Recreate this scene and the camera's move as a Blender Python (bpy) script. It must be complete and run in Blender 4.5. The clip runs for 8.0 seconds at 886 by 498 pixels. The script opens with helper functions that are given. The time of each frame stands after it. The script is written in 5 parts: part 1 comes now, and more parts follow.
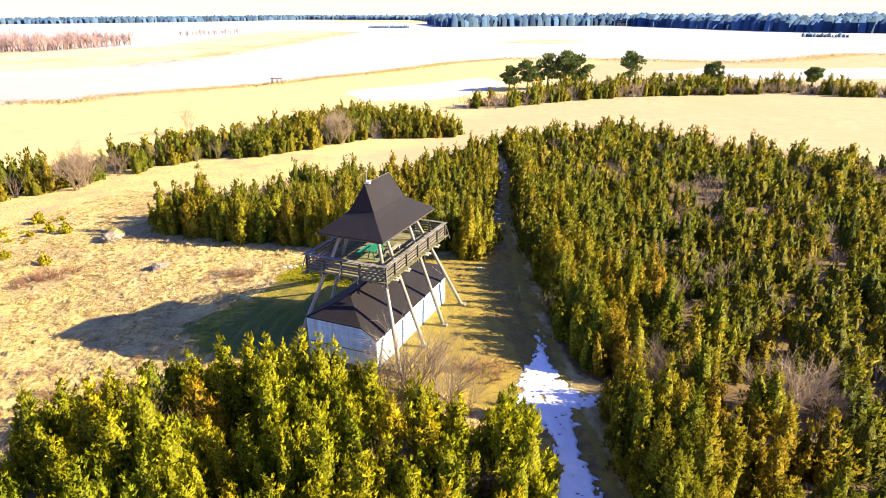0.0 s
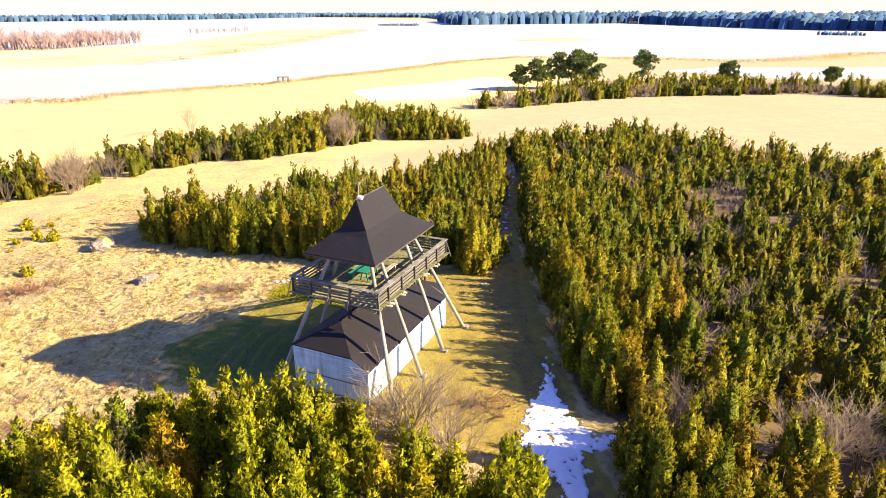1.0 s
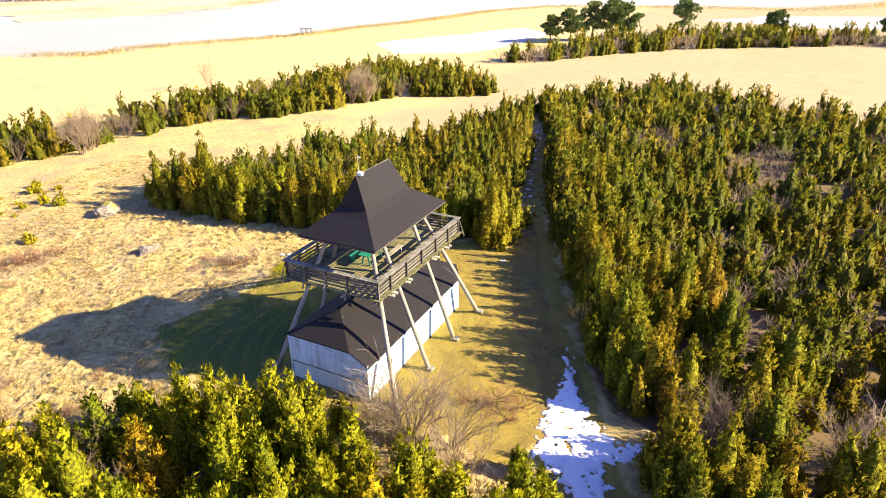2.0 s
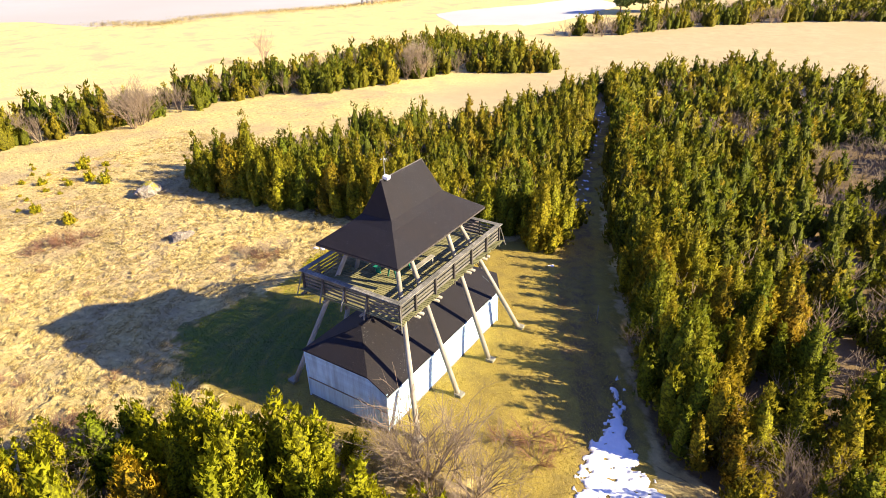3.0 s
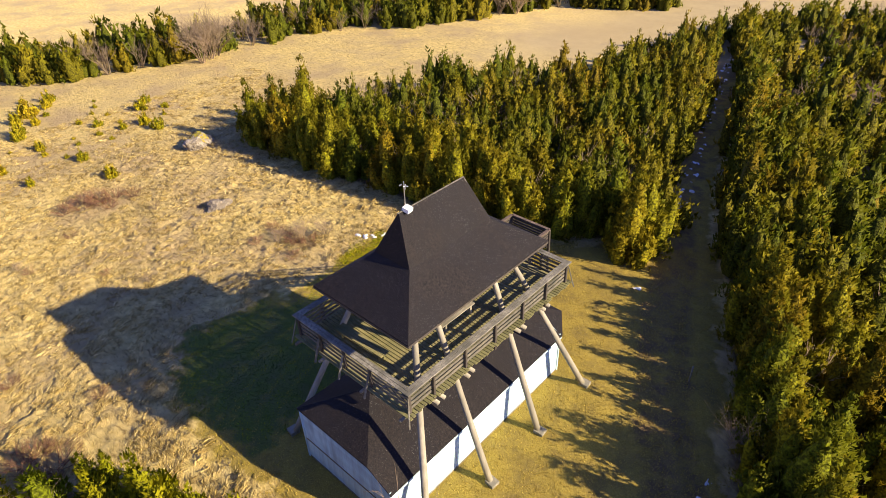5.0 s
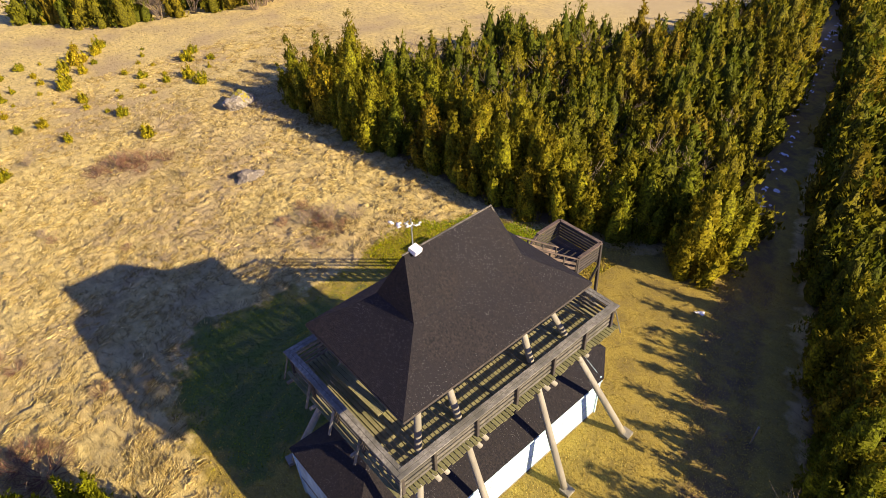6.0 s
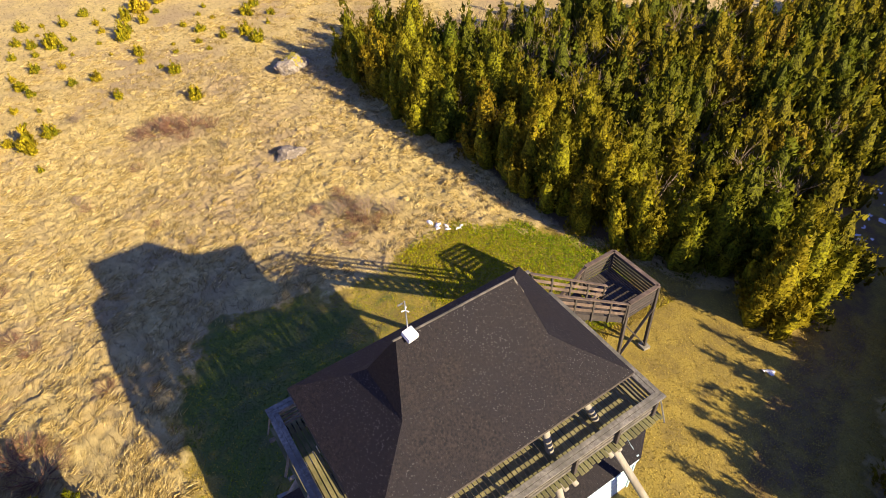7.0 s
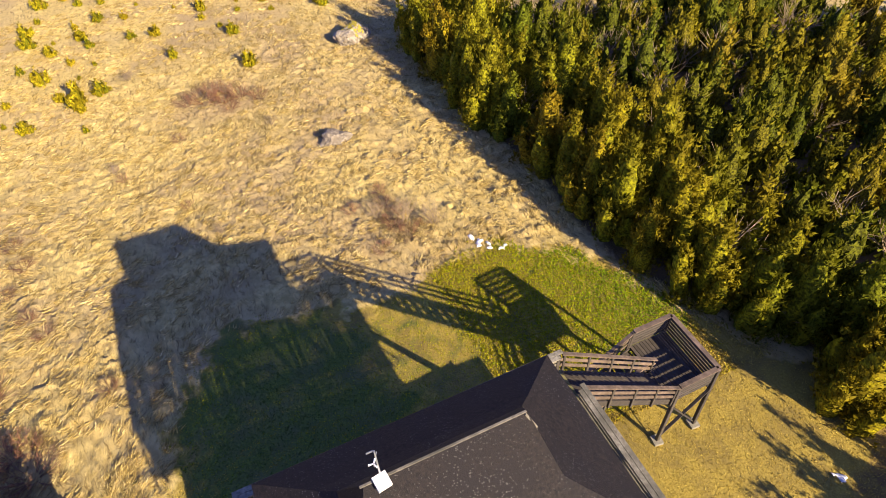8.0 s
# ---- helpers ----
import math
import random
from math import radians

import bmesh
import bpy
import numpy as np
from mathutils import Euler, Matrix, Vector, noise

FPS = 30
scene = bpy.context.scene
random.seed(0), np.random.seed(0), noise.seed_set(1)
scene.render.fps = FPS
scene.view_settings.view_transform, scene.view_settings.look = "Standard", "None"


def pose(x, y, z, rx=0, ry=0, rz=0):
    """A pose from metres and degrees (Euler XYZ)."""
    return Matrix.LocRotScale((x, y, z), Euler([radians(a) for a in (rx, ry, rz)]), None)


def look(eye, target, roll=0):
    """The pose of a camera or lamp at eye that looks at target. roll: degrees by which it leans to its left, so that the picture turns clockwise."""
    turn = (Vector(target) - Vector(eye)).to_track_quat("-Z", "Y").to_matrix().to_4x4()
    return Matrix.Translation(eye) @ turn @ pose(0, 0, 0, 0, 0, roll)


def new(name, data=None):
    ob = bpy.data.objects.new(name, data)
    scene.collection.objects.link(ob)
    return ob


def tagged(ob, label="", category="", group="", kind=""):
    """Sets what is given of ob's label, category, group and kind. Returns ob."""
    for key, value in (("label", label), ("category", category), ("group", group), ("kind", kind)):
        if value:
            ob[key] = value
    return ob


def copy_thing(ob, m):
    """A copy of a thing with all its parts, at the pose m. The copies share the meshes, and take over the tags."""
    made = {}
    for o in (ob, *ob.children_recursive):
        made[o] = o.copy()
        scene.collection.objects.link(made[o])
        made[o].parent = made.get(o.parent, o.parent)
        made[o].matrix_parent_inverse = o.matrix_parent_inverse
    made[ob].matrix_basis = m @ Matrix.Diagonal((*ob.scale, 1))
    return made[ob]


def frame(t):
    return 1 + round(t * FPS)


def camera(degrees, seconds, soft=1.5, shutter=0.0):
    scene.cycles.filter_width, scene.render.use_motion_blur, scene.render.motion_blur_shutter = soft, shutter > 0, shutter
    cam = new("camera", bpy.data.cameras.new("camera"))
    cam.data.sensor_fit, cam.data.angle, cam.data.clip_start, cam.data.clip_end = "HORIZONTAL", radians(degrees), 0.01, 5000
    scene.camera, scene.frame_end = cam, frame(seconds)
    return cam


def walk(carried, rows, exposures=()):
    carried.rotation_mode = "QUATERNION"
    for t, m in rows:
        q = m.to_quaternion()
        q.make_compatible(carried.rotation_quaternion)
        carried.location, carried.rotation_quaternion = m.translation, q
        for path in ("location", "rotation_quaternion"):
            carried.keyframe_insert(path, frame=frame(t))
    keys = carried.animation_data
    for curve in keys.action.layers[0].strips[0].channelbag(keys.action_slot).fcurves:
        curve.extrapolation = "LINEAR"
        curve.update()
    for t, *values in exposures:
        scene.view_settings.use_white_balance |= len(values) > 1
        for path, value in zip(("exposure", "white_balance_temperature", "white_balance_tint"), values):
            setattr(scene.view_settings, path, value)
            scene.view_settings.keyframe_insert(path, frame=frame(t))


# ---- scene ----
cam = camera(71.6, 8.0, soft=0.6)
PATH = [
    (0, (21.069, -32.535, 23.684), (20.331, -30.821, 22.963), -0.2),
    (0.5, (20.531, -30.473, 23.703), (19.78, -28.766, 22.98), -0.3),
    (1, (20.015, -28.392, 23.766), (19.251, -26.693, 23.039), -0.2),
    (2.3, (18.779, -22.175, 23.709), (17.916, -20.609, 22.813), -0.9),
    (2.5, (18.552, -21.199, 23.72), (17.655, -19.659, 22.813), -1.0),
    (3, (17.834, -18.674, 23.856), (16.869, -17.196, 22.916), -1.2),
    (3.5, (17.012, -16.166, 23.942), (16.0, -14.745, 22.966), -1.4),
    (4, (16.044, -13.68, 23.95), (14.997, -12.323, 22.919), -1.7),
    (4.5, (14.917, -11.316, 23.962), (13.828, -10.032, 22.883), -1.8),
    (4.7, (14.432, -10.375, 23.972), (13.327, -9.122, 22.873), -1.8),
    (5.8, (11.442, -4.915, 24.079), (10.264, -3.88, 22.838), -2.5),
    (6, (10.894, -3.972, 24.089), (9.703, -2.985, 22.822), -2.6),
    (6.5, (9.446, -1.747, 24.211), (8.232, -0.876, 22.882), -2.8),
    (7, (7.925, 0.389, 24.247), (6.686, 1.142, 22.869), -3.1),
    (7.5, (6.223, 2.321, 24.291), (4.973, 2.961, 22.867), -3.1),
    (8, (4.349, 3.978, 24.269), (3.098, 4.504, 22.799), -2.9),
]
EXPOSURE = [(0, 1.81, 6600, 13), (1, 1.81, 6600, 13), (2.5, 1.72, 6500, 11), (3.5, 1.48, 6500, 10.5), (4.5, 1.15, 6600, 12), (5.8, 0.99, 6750, 15), (6.5, 1.02, 6750, 15), (8, 1.24, 6750, 15)]
walk(cam, [(t, look(eye, target, roll)) for t, eye, target, roll in PATH], EXPOSURE)

# ---- light: low spring sun from the east, clear sky ----
SUN_WAY = Vector((25.6, 8.14, 13.6)).normalized()
SUN_ELEV = math.asin(SUN_WAY.z)
world = bpy.data.worlds.new("sky")
scene.world = world
world.use_nodes = True
wt = world.node_tree
sky = wt.nodes.new("ShaderNodeTexSky")
sky.sky_type = "NISHITA"
sky.sun_disc = False
sky.sun_elevation = SUN_ELEV
sky.sun_rotation = math.atan2(SUN_WAY.x, SUN_WAY.y)
sky.air_density, sky.dust_density, sky.ozone_density = 1.0, 0.5, 1.5
cast = wt.nodes.new("ShaderNodeMix")
cast.data_type, cast.blend_type = "RGBA", "MULTIPLY"
cast.inputs[0].default_value, cast.inputs[7].default_value = 1.0, (0.84, 0.95, 1.95, 1)
wt.links.new(sky.outputs[0], cast.inputs[6])
wt.links.new(cast.outputs[2], wt.nodes["Background"].inputs[0])
wt.nodes["Background"].inputs[1].default_value = 0.052
sun = new("sun", bpy.data.lights.new("sun", "SUN"))
sun.data.energy, sun.data.angle, sun.data.color = 5.0, radians(0.53), (1.0, 0.855, 0.58)
sun.matrix_world = look((60, 30, 40), Vector((60, 30, 40)) - SUN_WAY)


# ---- materials ----
def mat(name, cols, scale=1.0, rough=0.85, bump=0.3, bump_scale=None, detail=6, stretch=(1, 1, 1), vary=0.0, spots=None, translucent=0.0, metal=0.0, attr=None, spec=0.3, wide=0.12, coords="Object", field=None, comb=None):
    """A surface of a few colours mixed by noise at two scales, with fine relief. vary: from object to object; attr: colours mixed in by a mesh attribute."""
    m = bpy.data.materials.new(name)
    m.use_nodes = True
    nt = m.node_tree
    N, L = nt.nodes, nt.links
    bsdf = N["Principled BSDF"]
    bsdf.inputs["Roughness"].default_value = rough
    bsdf.inputs["Metallic"].default_value = metal
    bsdf.inputs["Specular IOR Level"].default_value = spec
    tc = N.new("ShaderNodeTexCoord")
    mp = N.new("ShaderNodeMapping")
    mp.inputs["Scale"].default_value = stretch
    L.new(tc.outputs[coords], mp.inputs[0])

    def noise_tex(s, d=detail, r=0.6):
        n = N.new("ShaderNodeTexNoise")
        n.inputs["Scale"].default_value, n.inputs["Detail"].default_value, n.inputs["Roughness"].default_value = s, d, r
        L.new(mp.outputs[0], n.inputs["Vector"])
        return n

    def mixed(fac, a, b, mode="MIX"):
        x = N.new("ShaderNodeMix")
        x.data_type, x.blend_type = "RGBA", mode
        for sock, v in ((0, fac), (6, a), (7, b)):
            if hasattr(v, "links"):
                L.new(v, x.inputs[sock])
            else:
                x.inputs[sock].default_value = v if sock == 0 else (*v, 1)
        return x.outputs[2]

    def ramp(src, lo, hi):
        r = N.new("ShaderNodeMapRange")
        r.inputs[1].default_value, r.inputs[2].default_value = lo, hi
        L.new(src, r.inputs[0])
        return r.outputs[0]

    fine, broad = noise_tex(scale), noise_tex(scale * wide, 3)
    col = mixed(ramp(fine.outputs[0], 0.35, 0.65), cols[0], cols[1])
    if len(cols) > 2:
        col = mixed(ramp(broad.outputs[0], 0.42, 0.66), col, cols[2])
    if attr:
        at = N.new("ShaderNodeAttribute")
        at.attribute_name = attr[0]
        sp = N.new("ShaderNodeSeparateColor")
        L.new(at.outputs["Color"], sp.inputs[0])
        for k, c in ((1, attr[1][1]), (0, attr[1][0]), (2, attr[1][2])):
            if c:
                # ragged border between one ground cover and the next
                ad = N.new("ShaderNodeMath")
                ad.operation = "ADD"
                L.new(sp.outputs[k], ad.inputs[0])
                L.new(ramp(noise_tex(1.3, 5).outputs[0], 0.0, 1.0), ad.inputs[1])
                two = mixed(ramp(noise_tex(scale * 6, 4).outputs[0], 0.3, 0.7), c[0], c[1])
                if len(c) > 2:
                    two = mixed(ramp(noise_tex(0.75, 6, 0.7).outputs[0], 0.42, 0.68), two, c[2])
                col = mixed(ramp(ad.outputs[0], 0.85, 1.15), col, two)
    if field:
        at = N.new("ShaderNodeAttribute")
        at.attribute_name = "field"
        two = mixed(ramp(noise_tex(0.35, 6, 0.7).outputs[0], 0.3, 0.7), field[0], field[1])
        col = mixed(at.outputs["Fac"], col, mixed(ramp(noise_tex(0.03, 4).outputs[0], 0.45, 0.7), two, field[2]))
    laid = None
    if comb:
        # long grass laid one way by the wind, shade between strands painted darker
        turn = N.new("ShaderNodeMapping")
        turn.inputs["Rotation"].default_value, turn.inputs["Scale"].default_value = (0, 0, -comb[0]), comb[1]
        warp, add = noise_tex(0.5, 2), N.new("ShaderNodeVectorMath")
        add.operation = "MULTIPLY_ADD"
        L.new(warp.outputs["Color"], add.inputs[0])
        add.inputs[1].default_value = (1.6, 1.6, 0)
        L.new(tc.outputs[coords], add.inputs[2])
        L.new(add.outputs[0], turn.inputs[0])
        laid = N.new("ShaderNodeTexNoise")
        laid.inputs["Scale"].default_value, laid.inputs["Detail"].default_value, laid.inputs["Roughness"].default_value = 1.0, 7, 0.72
        L.new(turn.outputs[0], laid.inputs["Vector"])
        lawn_at = N.new("ShaderNodeAttribute")
        lawn_at.attribute_name = "long_grass"
        deep = N.new("ShaderNodeMath")
        deep.operation = "MULTIPLY"
        L.new(lawn_at.outputs["Fac"], deep.inputs[0])
        L.new(ramp(laid.outputs[0], 0.46, 0.36), deep.inputs[1])
        col = mixed(deep.outputs[0], col, comb[2])
        deep_relief = N.new("ShaderNodeMath")
        deep_relief.operation = "MULTIPLY"
        L.new(lawn_at.outputs["Fac"], deep_relief.inputs[0])
        L.new(laid.outputs[0], deep_relief.inputs[1])
    if spots:
        vo = N.new("ShaderNodeTexVoronoi")
        vo.inputs["Scale"].default_value = spots[1]
        L.new(mp.outputs[0], vo.inputs["Vector"])
        ls = N.new("ShaderNodeMath")
        ls.operation = "LESS_THAN"
        L.new(vo.outputs["Distance"], ls.inputs[0])
        mu = N.new("ShaderNodeMath")
        mu.operation = "MULTIPLY"
        L.new(ramp(broad.outputs[0], 0.25, 0.75), mu.inputs[0])
        mu.inputs[1].default_value = spots[2]
        L.new(mu.outputs[0], ls.inputs[1])
        col = mixed(ls.outputs[0], col, spots[0])
    if vary:
        oi = N.new("ShaderNodeObjectInfo")
        hs = N.new("ShaderNodeHueSaturation")
        L.new(ramp_out(N, L, oi.outputs["Random"], 1 - vary, 1 + vary), hs.inputs["Value"])
        L.new(col, hs.inputs["Color"])
        col = hs.outputs[0]
    L.new(col, bsdf.inputs["Base Color"])
    if bump:
        b = N.new("ShaderNodeBump")
        b.inputs["Strength"].default_value = bump
        b.inputs["Distance"].default_value = 0.05
        L.new(noise_tex(bump_scale or scale * 2).outputs[0], b.inputs["Height"])
        if laid:
            b2 = N.new("ShaderNodeBump")
            b2.inputs["Strength"].default_value, b2.inputs["Distance"].default_value = 1.0, 0.34
            L.new(deep_relief.outputs[0], b2.inputs["Height"])
            L.new(b2.outputs[0], b.inputs["Normal"])
        L.new(b.outputs[0], bsdf.inputs["Normal"])
    return m


def ramp_out(N, L, src, lo, hi):
    r = N.new("ShaderNodeMapRange")
    r.inputs[3].default_value, r.inputs[4].default_value = lo, hi
    L.new(src, r.inputs[0])
    return r.outputs[0]


def foliage(name, stops, per_tree, tr=0.18, dense=False, low=0.5):
    """Needles: a colour per tree (from the object or from the mesh's tint), varied from spray to spray."""
    m = bpy.data.materials.new(name)
    m.use_nodes = True
    N, L = m.node_tree.nodes, m.node_tree.links
    bsdf = N["Principled BSDF"]
    bsdf.inputs["Roughness"].default_value = 0.7
    bsdf.inputs["Specular IOR Level"].default_value = 0.1
    if per_tree:
        at = N.new("ShaderNodeAttribute")
        at.attribute_name = "tint"
        src = at.outputs["Fac"]
    else:
        src = N.new("ShaderNodeObjectInfo").outputs["Random"]
    cr = N.new("ShaderNodeValToRGB")
    el = cr.color_ramp.elements
    while len(el) < len(stops):
        el.new(0.5)
    for e, (p, c) in zip(el, stops):
        e.position, e.color = p, (*c, 1)
    L.new(src, cr.inputs[0])
    geo = N.new("ShaderNodeNewGeometry")
    hs = N.new("ShaderNodeHueSaturation")
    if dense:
        # a closed mass of needles: light tips, shade of the gaps painted dark
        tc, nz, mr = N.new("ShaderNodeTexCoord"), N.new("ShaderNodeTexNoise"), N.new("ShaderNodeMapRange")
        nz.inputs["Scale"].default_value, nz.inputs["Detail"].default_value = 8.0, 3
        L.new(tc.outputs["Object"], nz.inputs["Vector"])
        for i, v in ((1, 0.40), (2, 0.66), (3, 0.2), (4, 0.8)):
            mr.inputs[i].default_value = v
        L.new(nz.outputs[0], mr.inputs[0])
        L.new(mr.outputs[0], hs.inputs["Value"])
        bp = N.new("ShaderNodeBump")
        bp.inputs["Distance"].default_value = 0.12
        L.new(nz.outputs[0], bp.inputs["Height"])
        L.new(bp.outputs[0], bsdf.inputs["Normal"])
    else:
        L.new(ramp_out(N, L, geo.outputs["Random Per Island"], low, 1.2), hs.inputs["Value"])
    L.new(cr.outputs[0], hs.inputs["Color"])
    L.new(hs.outputs[0], bsdf.inputs["Base Color"])
    t = N.new("ShaderNodeBsdfTranslucent")
    L.new(hs.outputs[0], t.inputs[0])
    mx = N.new("ShaderNodeMixShader")
    mx.inputs[0].default_value = tr
    L.new(bsdf.outputs[0], mx.inputs[1])
    L.new(t.outputs[0], mx.inputs[2])
    L.new(mx.outputs[0], N["Material Output"].inputs[0])
    return m


# one needle colour twice: bright for front bushes, darkened for the woods' shade
JUNIPER_STOPS = [(0.0, (0.19, 0.225, 0.009)), (0.3, (0.29, 0.29, 0.009)), (0.7, (0.37, 0.335, 0.010)), (0.92, (0.44, 0.34, 0.010)), (1.0, (0.42, 0.27, 0.014))]
SHADED_STOPS = [(0.0, (0.135, 0.155, 0.010)), (0.35, (0.205, 0.19, 0.011)), (0.75, (0.26, 0.215, 0.012)), (0.95, (0.28, 0.20, 0.013)), (1.0, (0.30, 0.175, 0.018))]
M_JUNIPER = foliage("juniper_needles", JUNIPER_STOPS, False, 0.36, low=0.72)
M_THICKET = foliage("juniper_needles_far", SHADED_STOPS, True, 0.36, low=0.72)
M_JUNIPER_SHADED = foliage("juniper_needles_wood", SHADED_STOPS, False, 0.42, low=0.68)
# crown insides carry their shade as a darker mottled needle colour
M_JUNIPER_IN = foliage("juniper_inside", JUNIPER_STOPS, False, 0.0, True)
M_THICKET_IN = foliage("juniper_inside_far", SHADED_STOPS, True, 0.0, True)
M_SEEDLING = foliage("young_juniper_needles", [(0.0, (0.40, 0.35, 0.012)), (1.0, (0.56, 0.43, 0.02))], False)
M_PINE = foliage("pine_needles", [(0.0, (0.15, 0.20, 0.055)), (1.0, (0.20, 0.25, 0.065))], False)
# blue of the distance haze mixed into the far needles' colour
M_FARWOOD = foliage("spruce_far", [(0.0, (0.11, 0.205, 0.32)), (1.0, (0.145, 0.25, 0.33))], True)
# emission that whitens the strip of sky above the far shore
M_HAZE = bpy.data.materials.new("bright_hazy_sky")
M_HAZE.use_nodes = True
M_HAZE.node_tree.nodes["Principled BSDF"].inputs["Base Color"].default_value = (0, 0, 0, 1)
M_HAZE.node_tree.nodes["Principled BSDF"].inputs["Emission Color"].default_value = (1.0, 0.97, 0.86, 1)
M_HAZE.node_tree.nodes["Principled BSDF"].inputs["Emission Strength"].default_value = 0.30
M_BARK = mat("bark", [(0.10, 0.075, 0.05), (0.17, 0.13, 0.09)], 6, bump=0.6)
M_TWIG = mat("bare_twigs", [(0.27, 0.19, 0.11), (0.38, 0.29, 0.19), (0.22, 0.165, 0.12)], 3, bump=0, vary=0.3, wide=0.3)
M_TWIG_FAR = mat("pinkish_far_twigs", [(0.36, 0.25, 0.22), (0.46, 0.34, 0.30), (0.30, 0.21, 0.19)], 0.5, bump=0, wide=0.3)
M_TWIG_RED = mat("reddish_twigs", [(0.24, 0.11, 0.06), (0.32, 0.18, 0.10), (0.18, 0.10, 0.07)], 3, bump=0, vary=0.25, wide=0.3)
# comb's last colour is the painted shade between the laid strands
M_GROUND = mat("dry_meadow", [(0.57, 0.425, 0.15), (0.80, 0.63, 0.25), (0.50, 0.375, 0.19)], 2.2, rough=0.95, bump=0.8, bump_scale=14, spec=0.1,
               attr=("cover", [((0.06, 0.09, 0.03), (0.17, 0.20, 0.03), (0.13, 0.135, 0.05)), ((0.25, 0.185, 0.036), (0.44, 0.335, 0.075), (0.20, 0.15, 0.05)), ((0.13, 0.09, 0.045), (0.22, 0.15, 0.07))]), wide=0.07,
               field=((0.40, 0.315, 0.165), (0.50, 0.395, 0.21), (0.44, 0.335, 0.17)), comb=(2.2, (1.3, 5.0, 1), (0.30, 0.21, 0.085)))
M_GRASS = foliage("dry_grass_blades", [(0.0, (0.42, 0.295, 0.095)), (0.6, (0.66, 0.51, 0.185)), (1.0, (0.80, 0.65, 0.30))], True, 0.2, low=0.4)
M_LAWN = foliage("mown_grass_blades", [(0.0, (0.52, 0.39, 0.085)), (0.45, (0.39, 0.30, 0.04)), (0.66, (0.43, 0.40, 0.008)), (0.84, (0.24, 0.35, 0.008)), (1.0, (0.09, 0.13, 0.02))], True, 0.2)
M_REED = mat("dry_reeds", [(0.56, 0.45, 0.25), (0.66, 0.55, 0.34), (0.50, 0.37, 0.20)], 0.12, bump=0.8, bump_scale=0.6, wide=0.15, rough=0.95, spec=0.1)
M_ICE = mat("lake_ice", [(0.47, 0.445, 0.40), (0.54, 0.515, 0.46), (0.42, 0.39, 0.33)], 0.03, rough=0.75, bump=0.1, spec=0.2)
M_SNOW = mat("old_snow", [(0.80, 0.81, 0.83), (0.88, 0.88, 0.88), (0.70, 0.70, 0.71)], 3, rough=0.7, bump=0.6, bump_scale=8)
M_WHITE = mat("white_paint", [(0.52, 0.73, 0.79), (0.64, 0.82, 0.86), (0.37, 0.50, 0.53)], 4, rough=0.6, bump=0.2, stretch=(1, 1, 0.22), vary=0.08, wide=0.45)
M_FELT = mat("roofing_felt", [(0.003, 0.0026, 0.0042), (0.025, 0.0185, 0.017), (0.010, 0.008, 0.010)], 13, rough=0.78, bump=0.5, bump_scale=30, detail=4, spots=((0.20, 0.19, 0.18), 15.0, 0.23), wide=0.04, spec=0.3)
M_GREYWOOD = mat("weathered_wood", [(0.15, 0.135, 0.105), (0.31, 0.285, 0.225), (0.12, 0.112, 0.085)], 9, rough=0.85, bump=0.5, stretch=(1, 1, 1), vary=0.18)
M_SLAT = mat("grey_slats", [(0.115, 0.105, 0.082), (0.22, 0.195, 0.15), (0.09, 0.085, 0.065)], 7, rough=0.85, bump=0.5, vary=0.2)
M_DECK = mat("mossy_deck_boards", [(0.21, 0.185, 0.08), (0.31, 0.27, 0.13), (0.15, 0.15, 0.06)], 6, rough=0.85, bump=0.5, vary=0.22)
M_LOG = mat("peeled_logs", [(0.29, 0.26, 0.195), (0.40, 0.36, 0.28), (0.22, 0.20, 0.15)], 5, rough=0.8, bump=0.3, stretch=(1, 1, 0.25), vary=0.08)
M_STAIRWOOD = mat("brown_stair_timber", [(0.13, 0.092, 0.066), (0.23, 0.165, 0.12), (0.09, 0.068, 0.05)], 6, rough=0.85, bump=0.5, vary=0.2)
M_DARKWOOD = mat("tarred_wood", [(0.045, 0.038, 0.03), (0.10, 0.083, 0.064), (0.065, 0.054, 0.046)], 6, rough=0.85, bump=0.5, vary=0.2)
M_CONCRETE = mat("concrete", [(0.24, 0.22, 0.17), (0.34, 0.31, 0.24), (0.20, 0.19, 0.14)], 9, bump=0.5)
M_ROCK = mat("lichen_granite", [(0.09, 0.075, 0.06), (0.34, 0.29, 0.23), (0.17, 0.14, 0.105)], 6, bump=0.8, bump_scale=9, wide=0.35)
M_ROCK_PALE = mat("pale_granite", [(0.13, 0.11, 0.09), (0.42, 0.37, 0.30), (0.20, 0.165, 0.12)], 4, bump=0.8, bump_scale=9, wide=0.35)
M_MOSS = mat("yellow_moss", [(0.30, 0.25, 0.02), (0.42, 0.34, 0.04)], 9, bump=0.8)
M_GREEN = mat("green_paint", [(0.01, 0.16, 0.09), (0.02, 0.23, 0.13)], 4, rough=0.45, bump=0.1)
M_METAL = mat("grey_steel", [(0.45, 0.46, 0.47), (0.55, 0.56, 0.57)], 12, rough=0.4, metal=0.8, bump=0.05)
M_PLASTIC = mat("white_plastic", [(0.78, 0.79, 0.79), (0.84, 0.84, 0.83)], 9, rough=0.4, bump=0.02)
M_WALLFAR = mat("yellow_render", [(0.62, 0.45, 0.25), (0.7, 0.52, 0.3)], 0.5, bump=0)


